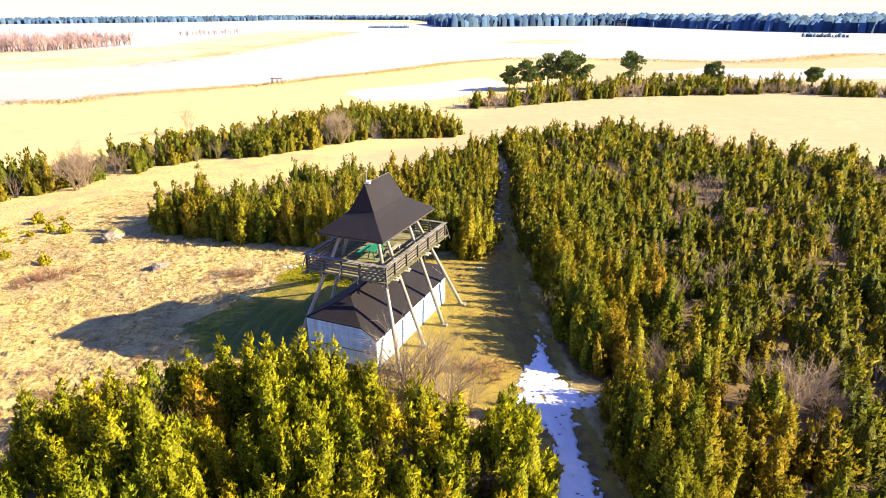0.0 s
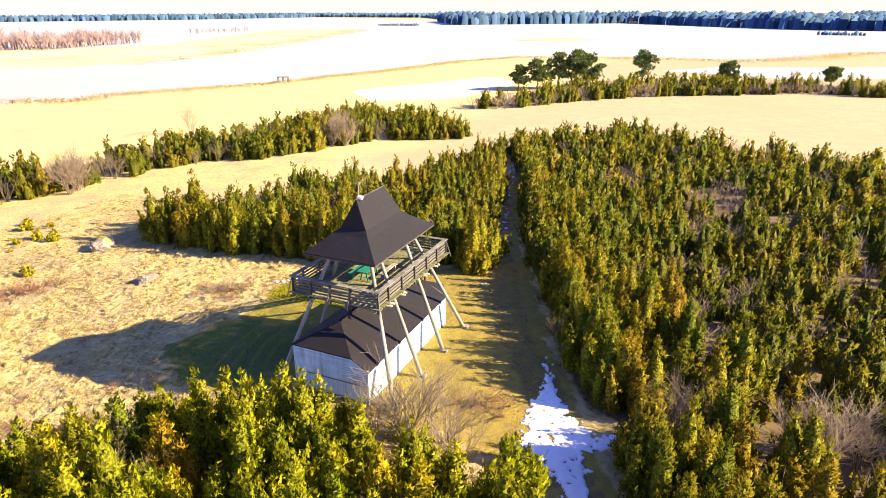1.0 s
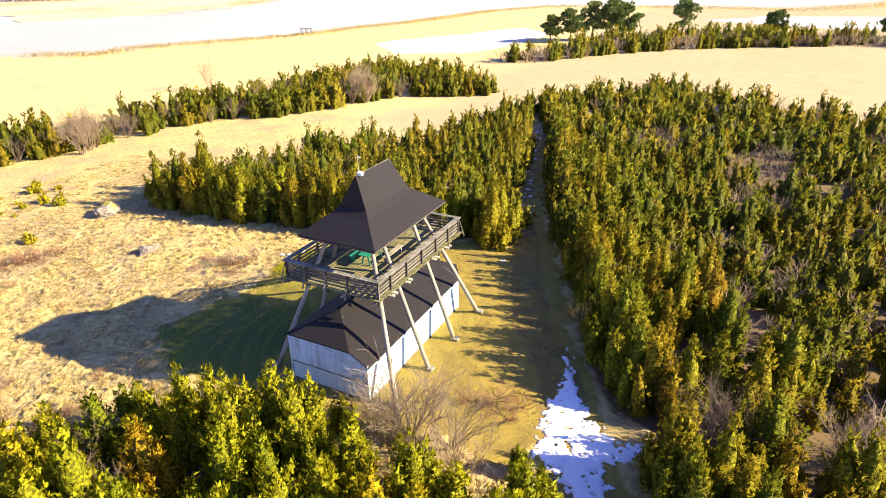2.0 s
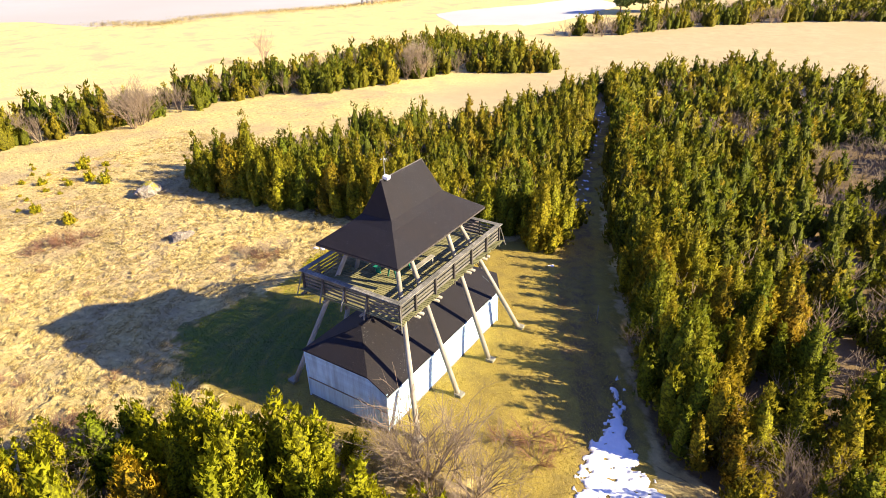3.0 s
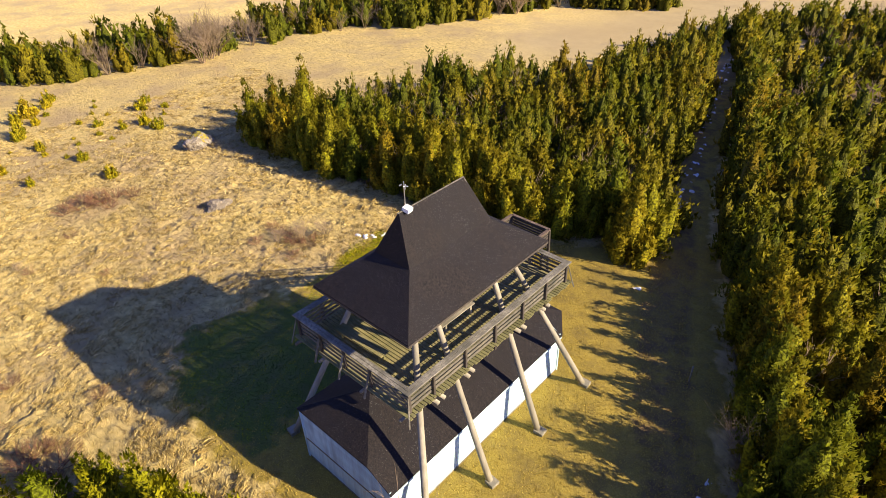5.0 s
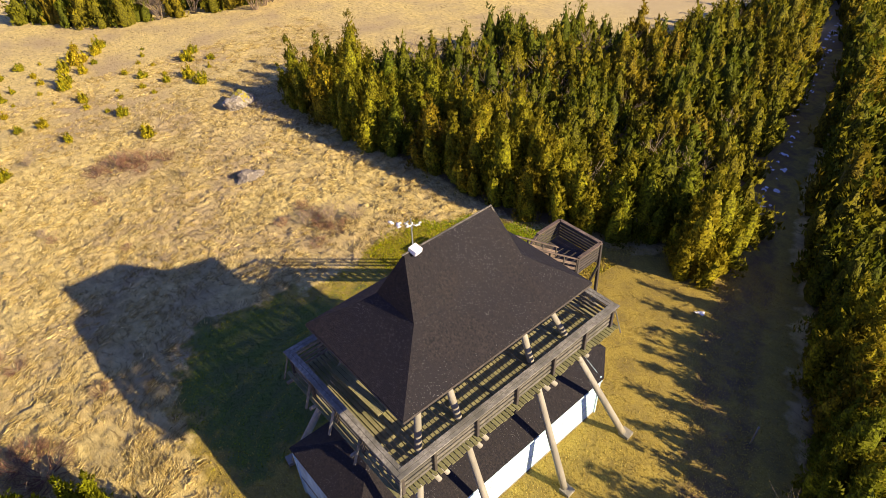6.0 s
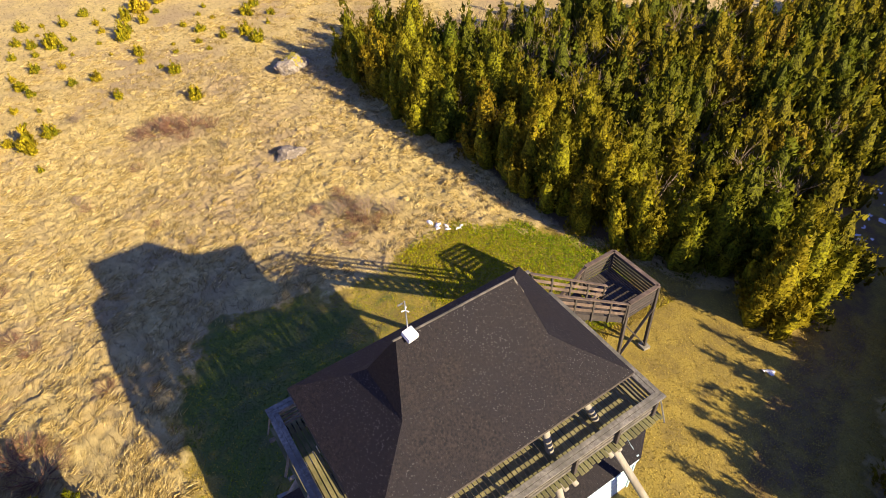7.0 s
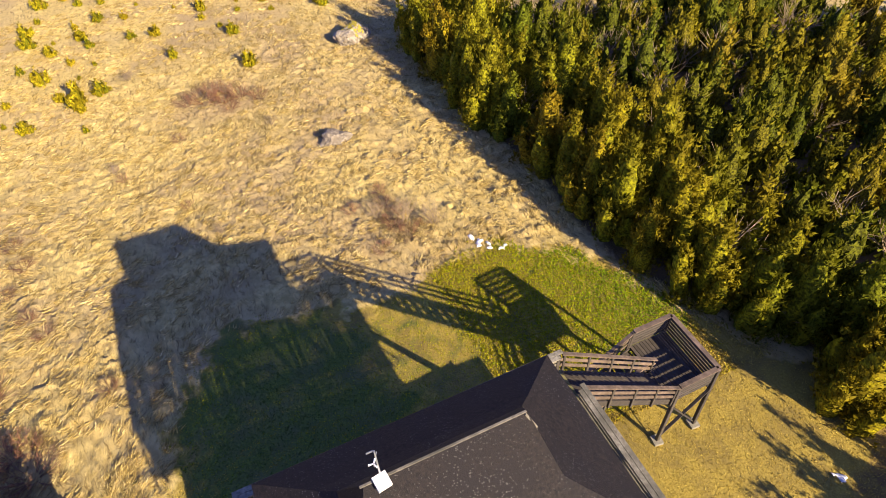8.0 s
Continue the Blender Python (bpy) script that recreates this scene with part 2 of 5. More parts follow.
# ---- mesh building ----
class Mesh:
    """Gathers vertices and faces of one part."""

    def __init__(self):
        self.v, self.f = [], []

    def add(self, vs, fs):
        o = len(self.v)
        self.v += [tuple(p) for p in vs]
        self.f += [tuple(i + o for i in q) for q in fs]
        return self

    def box(self, lo, hi, m=None):
        vs = [Vector((x, y, z)) for z in (lo[2], hi[2]) for y in (lo[1], hi[1]) for x in (lo[0], hi[0])]
        if m:
            vs = [m @ p for p in vs]
        return self.add(vs, [(0, 2, 3, 1), (4, 5, 7, 6), (0, 1, 5, 4), (2, 6, 7, 3), (0, 4, 6, 2), (1, 3, 7, 5)])

    def beam(self, a, b, w, h, up=(0, 0, 1), c=0.0):
        """A squared timber from a to b, w wide and h high, with its long edges bevelled by c."""
        a, b = Vector(a), Vector(b)
        d = (b - a).normalized()
        s = d.cross(Vector(up)).normalized()
        u = s.cross(d)
        c = c or min(w, h) * 0.12
        prof = [(-w / 2 + c, -h / 2), (w / 2 - c, -h / 2), (w / 2, -h / 2 + c), (w / 2, h / 2 - c), (w / 2 - c, h / 2), (-w / 2 + c, h / 2), (-w / 2, h / 2 - c), (-w / 2, -h / 2 + c)]
        return self.loft([[p + s * x + u * y for x, y in prof] for p in (a, b)])

    def loft(self, rings, caps=True):
        n = len(rings[0])
        fs = [(k * n + i, k * n + (i + 1) % n, (k + 1) * n + (i + 1) % n, (k + 1) * n + i) for k in range(len(rings) - 1) for i in range(n)]
        if caps:
            fs += [tuple(reversed(range(n))), tuple(range((len(rings) - 1) * n, len(rings) * n))]
        return self.add([p for r in rings for p in r], fs)

    def log(self, a, b, r0, r1, n=12, steps=5, crook=0.0, rnd=random):
        """A round log with a slight taper and bend."""
        a, b = Vector(a), Vector(b)
        d = (b - a).normalized()
        s = d.orthogonal().normalized()
        u = d.cross(s)
        off = Vector((rnd.uniform(-1, 1), rnd.uniform(-1, 1), 0)) * crook
        rings = []
        for k in range(steps + 1):
            t = k / steps
            c = a.lerp(b, t) + off * math.sin(t * math.pi)
            r = (r0 + (r1 - r0) * t) * (1 + rnd.uniform(-0.03, 0.03))
            rings.append([c + (s * math.cos(q) + u * math.sin(q)) * r for q in (2 * math.pi * i / n for i in range(n))])
        return self.loft(rings)

    def data(self, name, material, smooth=False):
        me = bpy.data.meshes.new(name)
        me.from_pydata(self.v, [], self.f)
        me.materials.append(material)
        if smooth:
            me.polygons.foreach_set("use_smooth", [True] * len(me.polygons))
        me.update()
        return me


def part(name, mesh, material, parent, label="", smooth=False, at=None):
    """One part as a mesh object under a thing or under another part."""
    ob = new(name, mesh.data(name, material, smooth) if isinstance(mesh, Mesh) else mesh)
    ob.parent = parent
    if at is not None:
        ob.matrix_basis = at
    return tagged(ob, label)


def array_mesh(name, v, f, material, tint=None, normals=None):
    """A mesh from arrays of vertices and triangles, with soft normals where they are given."""
    me = bpy.data.meshes.new(name)
    me.vertices.add(len(v))
    me.vertices.foreach_set("co", np.asarray(v, dtype=np.float32).ravel())
    me.loops.add(f.size)
    me.loops.foreach_set("vertex_index", f.astype(np.int32).ravel())
    me.polygons.add(len(f))
    me.polygons.foreach_set("loop_start", np.arange(0, f.size, 3, dtype=np.int32))
    me.polygons.foreach_set("loop_total", np.full(len(f), 3, dtype=np.int32))
    if tint is not None:
        at = me.attributes.new("tint", "FLOAT", "POINT")
        at.data.foreach_set("value", np.asarray(tint, dtype=np.float32))
    me.materials.append(material)
    if normals is not None:
        me.polygons.foreach_set("use_smooth", np.ones(len(f), dtype=bool))
        nn = normals / (np.linalg.norm(normals, axis=1, keepdims=True) + 1e-9)
        me.attributes.new("custom_normal", "FLOAT_VECTOR", "POINT").data.foreach_set("vector", nn.astype(np.float32).ravel())
    me.update(calc_edges=True)
    return me


# ---- the lie of the land ----
MID = (-0.8, 6.0)
GREEN = [(-16.2, 15.8), (-15.4, 11.4), (-15.2, 7.4), (-16.3, 3.6), (-16.5, 0.8), (-15, -1.2), (-10, -2.4), (-6, -1.4), (-5, 6), (-5.5, 14), (-5.2, 20), (-8, 22), (-12.9, 19.6)]
LAWN = [(-16.2, 15.8), (-15.4, 11.4), (-15.2, 7.4), (-16.3, 3.6), (-16.5, 0.8), (-15, -1.2), (-9, -3), (2, -2), (9, -1), (11.5, -1), (12.5, 8), (8, 20), (3.5, 30), (-1, 26), (-7, 22.6), (-12.9, 19.6)]
TRACK = [(-24, 118), (-19.5, 101), (-12.3, 72.7), (-6.7, 52.8), (-0.6, 33.5), (4.8, 19.1), (8.0, 12.2), (11.3, 7.6), (13.3, 2.5), (16.2, -2.0), (17.8, -5.2), (22, -18), (30, -45)]
WOOD_L = [(-40.2, 20.6), (-34.4, 20.9), (-27, 21.2), (-19, 21.3), (-12, 21.1), (-9, 22.6), (-6.7, 24.9), (-2.6, 26.6), (-1.4, 30), (-4.7, 41.7), (-9.4, 58.5), (-15.2, 79), (-18.6, 90), (-23, 72), (-25, 59), (-30, 55.5), (-35, 47.5), (-38, 40), (-41.5, 31), (-43.5, 26)]
WOOD_R = [(-19.5, 96), (-8.6, 69.8), (-0.7, 44), (4.5, 30), (8.8, 19.7), (11.0, 13.4), (13.2, 9.2), (15.0, 6.4), (17.9, 5.7), (18.9, 2.6), (20.8, -3.5), (22, -10), (24, -16), (60, -14), (80, 40), (66, 99), (35, 106), (17, 114), (0, 121), (-13, 105)]
WOOD_N = [(-15, -22), (-13.4, -16), (-12.0, -10.2), (-11, -8.2), (-8, -7.2), (-6, -5.0), (-1.5, -5.2), (1.3, -3.8), (4, -4.6), (8, -4.6), (11, -4.0), (14, -4.6), (15.3, -6.4), (16, -12), (8, -16), (0, -20), (-8, -24)]
WOOD_F = [(-92, 8), (-80, 16), (-77.6, 24), (-75.4, 31), (-74, 41), (-71.6, 55), (-62.6, 64), (-55.8, 76), (-51.5, 90), (-34.5, 99), (-31, 104), (-51, 117), (-70, 115), (-76, 92), (-77, 74), (-83, 56), (-81, 42), (-86, 28), (-100, 14)]
WOOD_B = [(-52, 142), (-40, 148), (-23.6, 175), (1, 198), (17, 207.5), (47, 223), (75, 223), (150, 245), (150, 262), (75, 238), (28, 232), (-3.6, 228), (-29, 197), (-40, 165), (-51, 147)]


OLD_RUT = [(-60, -16), (-56.5, -3.4), (-54.7, 2.9), (-53.5, 11.8), (-53.3, 22.4)]


def land(x, y):
    r = math.hypot(x - MID[0], y - MID[1])
    return -4.3 * (1 - math.exp(-max(0.0, r - 8) / 45))


def inside(x, y, poly):
    hit, j = False, len(poly) - 1
    for i, (xi, yi) in enumerate(poly):
        xj, yj = poly[j]
        if (yi > y) != (yj > y) and x < (xj - xi) * (y - yi) / (yj - yi) + xi:
            hit = not hit
        j = i
    return hit


def off_line(x, y, line):
    best = 1e9
    for (ax, ay), (bx, by) in zip(line, line[1:]):
        dx, dy = bx - ax, by - ay
        t = max(0, min(1, ((x - ax) * dx + (y - ay) * dy) / (dx * dx + dy * dy)))
        best = min(best, math.hypot(x - ax - t * dx, y - ay - t * dy))
    return best


def rim(x, y, poly):
    """How far a place lies inside (plus) or outside (minus) an outline."""
    d = off_line(x, y, poly + poly[:1])
    return d if inside(x, y, poly) else -d


def steps_out(lo, hi, fine, end):
    """Even steps from lo to hi, then ever wider ones out to -end and end."""
    inner = list(np.arange(lo, hi + fine / 2, fine))
    right, left, s = [hi], [lo], fine
    while right[-1] < end:
        s *= 1.16
        right.append(right[-1] + s)
    s = fine
    while left[-1] > -end:
        s *= 1.16
        left.append(left[-1] - s)
    return left[:0:-1] + inner + right[1:]


def flow(x, y):
    """The way in which the wind has laid the long grass, as an angle."""
    return 2.2 + 0.8 * noise.noise((x * 0.05, y * 0.05, 6)) + 0.7 * noise.noise((x * 0.3, y * 0.3, 8))


def tussocks(x, y):
    """Height of the matted grass: long ridges combed along the flow, with dark hollows between."""
    a = flow(x, y)
    wob = 0.5 * noise.noise((x * 0.7, y * 0.7, 2))
    u, w = x * math.cos(a) + y * math.sin(a), -x * math.sin(a) + y * math.cos(a) + wob
    near, _ = noise.voronoi((u * 0.85, w * 1.7, 0.3))
    dome = min(1.0, (near[1] - near[0]) * 1.5) ** 0.6 * (0.8 + 0.5 * noise.noise((x * 0.9, y * 0.9, 1)))
    hump = noise.noise((x * 0.35, y * 0.35, 7))
    knots = noise.noise((x * 1.5, y * 1.5, 5))
    return 0.30 * dome * (0.75 + 0.9 * max(-0.6, knots)) + 0.05 * noise.noise((u * 1.6, w * 3.4, 4.0)) + 0.16 * hump - 0.12


def build_ground():
    xs, ys = steps_out(-46, -14, 0.155, 4600), steps_out(-13, 23, 0.165, 4600)
    xs = [x for x in xs if x < -14] + list(np.arange(-14, 22, 0.4)) + [x for x in xs if x > 22]
    verts, cover, open_field, long_grass = [], [], [], []
    for y in ys:
        for x in xs:
            z = land(x, y)
            green = track = wood = 0.0
            if -130 < x < 110 and -60 < y < 280:
                near = -25 < x < 25 and -10 < y < 40
                worn = 1.3 * noise.noise((x * 0.45, y * 0.45, 4)) + 0.7 * noise.noise((x * 1.6, y * 1.6, 4)) if near else 0
                green = max(0.0, min(1.0, (rim(x, y, GREEN) + worn) / 2.2 + 0.4)) if near else 0
                # sunlight on the northern strip put into the cover as less dark green
                if x < -3.5:
                    green *= 1 - 0.6 * max(0.0, min(1.0, (y - 4.5 + 2 * noise.noise((x * 0.5, y * 0.5, 8))) / 3))
                mown = max(0.0, min(1.0, (rim(x, y, LAWN) + worn) / 1.6 + 0.5)) if near else 0
                d = off_line(x, y, TRACK)
                track = max(mown, max(0.0, min(1.0, (2.8 - d) / 1.2)) if d < 3 else 0)
                for w in (WOOD_L, WOOD_R, WOOD_N):
                    wood = max(wood, max(0.0, min(1.0, rim(x, y, w) / 1.5 + 0.6)))
                # the track's deep shade, painted with the dark woodland floor colour
                wood = max(wood, 0.52 * max(0.0, min(1.0, (2.1 - d) / 0.8)))
                rough = (1 - track) * (0.15 if off_line(x, y, OLD_RUT) < 0.9 else 1)
                if rough > 0 and x < 30 and y < 60:
                    fade = max(0.0, 1 - max(0.0, y - 23, -46 - x, -13 - y) / 14)
                    z += fade * rough * (1 - 0.7 * wood) * tussocks(x, y)
                z += 0.025 * noise.noise((x * 1.1, y * 1.1, 2)) - 0.07 * (1 if 0.5 < d < 1.2 else 0)
            verts.append((x, y, z))
            cover.append((green, track, wood, 1))
            open_field.append(max(0.0, min(1.0, (min(y - 0.5 * x - 75, x + 52) + 8 * noise.noise((x * 0.05, y * 0.05, 9))) / 14)))
            long_grass.append(max(0.0, 1 - max(green, track, wood)) * max(0.0, 1 - open_field[-1]) * max(0.0, min(1.0, (92 - math.hypot(x + 25, y - 5)) / 30)))
    n = len(xs)
    faces = [(j * n + i, j * n + i + 1, (j + 1) * n + i + 1, (j + 1) * n + i) for j in range(len(ys) - 1) for i in range(n - 1)]
    me = bpy.data.meshes.new("ground")
    me.from_pydata(verts, [], faces)
    at = me.attributes.new("cover", "FLOAT_COLOR", "POINT")
    at.data.foreach_set("color", np.array(cover, dtype=np.float32).ravel())
    me.attributes.new("field", "FLOAT", "POINT").data.foreach_set("value", np.array(open_field, dtype=np.float32))
    me.attributes.new("long_grass", "FLOAT", "POINT").data.foreach_set("value", np.array(long_grass, dtype=np.float32))
    me.polygons.foreach_set("use_smooth", [True] * len(faces))
    me.materials.append(M_GROUND)
    return tagged(new("ground", me), "dry straw-coloured meadow with a mown green lawn", "ground", kind="structure")


build_ground()


def ragged(poly, step, amp, seed):
    """An outline with natural, uneven edges."""
    out, rnd = [], random.Random(seed)
    for (ax, ay), (bx, by) in zip(poly, poly[1:] + poly[:1]):
        n = max(1, int(math.hypot(bx - ax, by - ay) / step))
        for k in range(n):
            t = k / n
            out.append((ax + (bx - ax) * t + rnd.uniform(-amp, amp), ay + (by - ay) * t + rnd.uniform(-amp, amp)))
    return out


def sheet(name, poly, z0, z1, material, label, category):
    bm = bmesh.new()
    vs = [bm.verts.new((x, y, z1)) for x, y in poly]
    f = bm.faces.new(vs)
    low = bmesh.ops.extrude_face_region(bm, geom=[f])
    for e in low["geom"]:
        if isinstance(e, bmesh.types.BMVert):
            e.co.z = z0
    bmesh.ops.triangulate(bm, faces=bm.faces[:])
    bmesh.ops.recalc_face_normals(bm, faces=bm.faces[:])
    me = bpy.data.meshes.new(name)
    bm.to_mesh(me)
    bm.free()
    me.materials.append(material)
    return tagged(new(name, me), label, category, kind="structure")


SHORE = [(-420, 0), (-197, 101), (-175, 111), (-179, 125), (-168, 145), (-148, 180), (-144, 207), (-133, 240), (-121, 313), (-100, 355), (-20, 374), (30, 370), (61, 405), (101, 476), (300, 520), (900, 700)]
FAR_SHORE = [(900, 880), (213, 950), (120, 965), (38, 1057), (-177, 1340), (-468, 1107), (-650, 1500), (-1500, 2100), (-1700, 1500), (-1722, 1085), (-1500, 300), (-900, 0)]
sheet("water", ragged(SHORE + FAR_SHORE, 25, 5, 1), -4.7, -4.24, M_ICE, "frozen white lake with snow on the ice", "frozen lake")
sheet("water_inlet", ragged([(-103, 162), (-105, 180), (-88, 208), (-77, 238), (-56, 222), (-58, 200), (-60, 174), (-67, 158), (-86, 150)], 9, 2, 2), -4.7, -4.17, M_ICE, "narrow frozen inlet between the reeds", "frozen lake")
sheet("water_inlet_east", ragged([(-9, 297), (16, 328), (69, 345), (130, 380), (140, 330), (92, 300), (40, 275)], 12, 2, 3), -4.7, -4.25, M_ICE, "frozen inlet behind the hedge", "frozen lake")
sheet("reed_bed", ragged([(-520, 250), (-429, 375), (-567, 660), (-630, 830), (-492, 811), (-348, 454), (-297, 323), (-290, 223), (-308, 172)], 22, 5, 4), -4.5, -4.0, M_REED, "broad straw-yellow reed bed on the ice", "reeds")
sheet("reed_islet", ragged([(-185, 569), (-161, 646), (-97, 625), (-108, 548)], 14, 5, 5), -4.5, -4.05, M_REED, "low straw-yellow reed patch on the ice", "reeds")

# glowing ring added for the pale bright haze low over the horizon, all round
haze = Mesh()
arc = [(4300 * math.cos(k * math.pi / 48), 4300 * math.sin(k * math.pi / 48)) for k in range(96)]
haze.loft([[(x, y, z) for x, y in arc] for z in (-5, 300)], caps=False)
tagged(new("backdrop", haze.data("backdrop", M_HAZE)), "glowing ring added for the pale cream haze of the bright sky over the far shore", "sky", kind="structure")


def thing(name, at, label, category, group=""):
    ob = new(name)
    ob.empty_display_size = 0.3
    ob.matrix_basis = at
    return tagged(ob, label, category, group)


# ---- the shed under the tower ----
CX = -0.8          # middle line of tower and shed
SH_W, SH_E, SH_N = -3.6, 2.0, 12.0
EAVE_E, EAVE_W, RIDGE_X, RIDGE_Z = 2.54, 3.15, -1.3, 4.34
HIP_S, HIP_N = 2.2, 10.1


def build_shed():
    shed = thing("shed", pose(0, 0, 0), "long white-painted wooden shed with a dark hipped roof", "shed")
    slope = (RIDGE_Z - EAVE_E) / (SH_E - RIDGE_X)
    top_e = lambda x: min(EAVE_W + 0.04, EAVE_E + slope * (SH_E - x))
    core = Mesh()
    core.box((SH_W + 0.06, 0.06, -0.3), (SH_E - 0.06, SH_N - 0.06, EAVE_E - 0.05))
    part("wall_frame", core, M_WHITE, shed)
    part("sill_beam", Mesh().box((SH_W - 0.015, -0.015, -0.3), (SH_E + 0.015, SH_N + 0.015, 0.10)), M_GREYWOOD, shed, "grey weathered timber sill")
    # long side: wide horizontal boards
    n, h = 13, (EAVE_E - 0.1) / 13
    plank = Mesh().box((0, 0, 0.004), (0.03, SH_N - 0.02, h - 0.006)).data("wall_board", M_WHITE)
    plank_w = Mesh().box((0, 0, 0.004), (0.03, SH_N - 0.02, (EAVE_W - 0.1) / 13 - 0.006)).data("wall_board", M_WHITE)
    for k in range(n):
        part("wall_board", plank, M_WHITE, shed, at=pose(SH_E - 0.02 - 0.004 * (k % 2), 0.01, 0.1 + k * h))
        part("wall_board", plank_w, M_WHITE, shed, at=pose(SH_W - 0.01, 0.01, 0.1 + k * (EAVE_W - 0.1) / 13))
    # gable ends: upright boards below, level boards above a rail
    for y, s in ((0.0, -1), (SH_N, 1)):
        lo, hi = (y - 0.01, y + 0.02) if s < 0 else (y - 0.02, y + 0.01)
        m = 28
        w = (SH_E - SH_W) / m
        up = Mesh().box((0.004, 0, 0), (w - 0.004, 0.03, 1.12)).data("end_board", M_WHITE)
        for k in range(m):
            part("end_board", up, M_WHITE, shed, at=pose(SH_W + k * w, lo + 0.004 * (k % 2), 0.1))
        part("end_rail", Mesh().beam((SH_W, (lo + hi) / 2 + s * 0.01, 1.27), (SH_E, (lo + hi) / 2 + s * 0.01, 1.27), 0.05, 0.06), M_GREYWOOD, shed, "weathered horizontal trim board")
        z = 1.32
        while z < EAVE_W:
            z2 = min(z + 0.165, EAVE_W + 0.02)
            x2 = [SH_E if q <= EAVE_E else SH_E - (q - EAVE_E) / slope for q in (z + 0.004, z2 - 0.003)]
            b = Mesh()
            prof = [(SH_W, z + 0.004), (x2[0], z + 0.004), (x2[1], z2 - 0.003), (SH_W, z2 - 0.003)]
            b.loft([[(px, lo, pz) for px, pz in prof], [(px, hi, pz) for px, pz in prof]])
            part("end_board", b, M_WHITE, shed)
            z = z2
        for x in (SH_W, SH_E):
            part("corner_board", Mesh().box((x - 0.05, y - 0.05, 0), (x + 0.05, y + 0.05, EAVE_E if x > 0 else EAVE_W)), M_WHITE, shed)
    # roof: hipped, the east slope running lower, the north end overhanging
    o, th = 0.12, 0.08
    ze = EAVE_E - o * slope
    zw = EAVE_W
    sw = (RIDGE_Z - zw) / (RIDGE_X - SH_W)
    kx = RIDGE_X + (RIDGE_Z - zw) / slope
    A, B = (RIDGE_X, HIP_S, RIDGE_Z), (RIDGE_X, HIP_N, RIDGE_Z)
    nz, ny = 2.92, 13.2
    nkx = RIDGE_X + (RIDGE_Z - nz) / slope
    east = [(SH_E + o, -0.05, ze), (SH_E + o, SH_N + 0.1, ze), (nkx, ny, nz), B, A, (kx, -0.08, zw + 0.06)]
    south = [(SH_W - o, -0.08, zw + 0.06), (kx, -0.08, zw + 0.06), A]
    north = [(nkx, ny, nz), (SH_W - o, ny, nz), B]
    west = [(SH_W - o, ny, nz), (SH_W - o, -0.08, zw + 0.06), A, B]
    for nm, poly in (("roof_slope", east), ("roof_hip", south), ("roof_hip", north), ("roof_slope", west)):
        part(nm, Mesh().loft([[(x, y, z - th) for x, y, z in poly], poly]), M_FELT, shed, "dark brown roofing felt with pale lichen")
    part("ridge_cap", Mesh().beam((RIDGE_X, HIP_S, RIDGE_Z + 0.01), (RIDGE_X, HIP_N, RIDGE_Z + 0.01), 0.26, 0.05), M_FELT, shed)
    part("fascia", Mesh().beam((SH_E + o, 0, ze - 0.12), (SH_E + o, SH_N, ze - 0.12), 0.03, 0.10), M_WHITE, shed)
    return shed


build_shed()

# ---- the observation tower ----
DECK = 6.5
RX0, RX1, RY0, RY1 = -4.06, 2.36, 1.10, 11.30   # middle lines of the railing
RAIL_TOP = 7.59
FOOT = [(0.31, 2.42), (4.36, 4.2), (8.04, 7.8), (12.07, 9.68)]
EX0, EX1, EY0, EY1, EZ = -3.46, 1.88, 1.72, 10.36, 9.07
KX, KY, KZ = 1.02, 2.42, 10.2
RY_S, RY_N, RZ = 4.14, 7.84, 12.3
RMID = 6.03


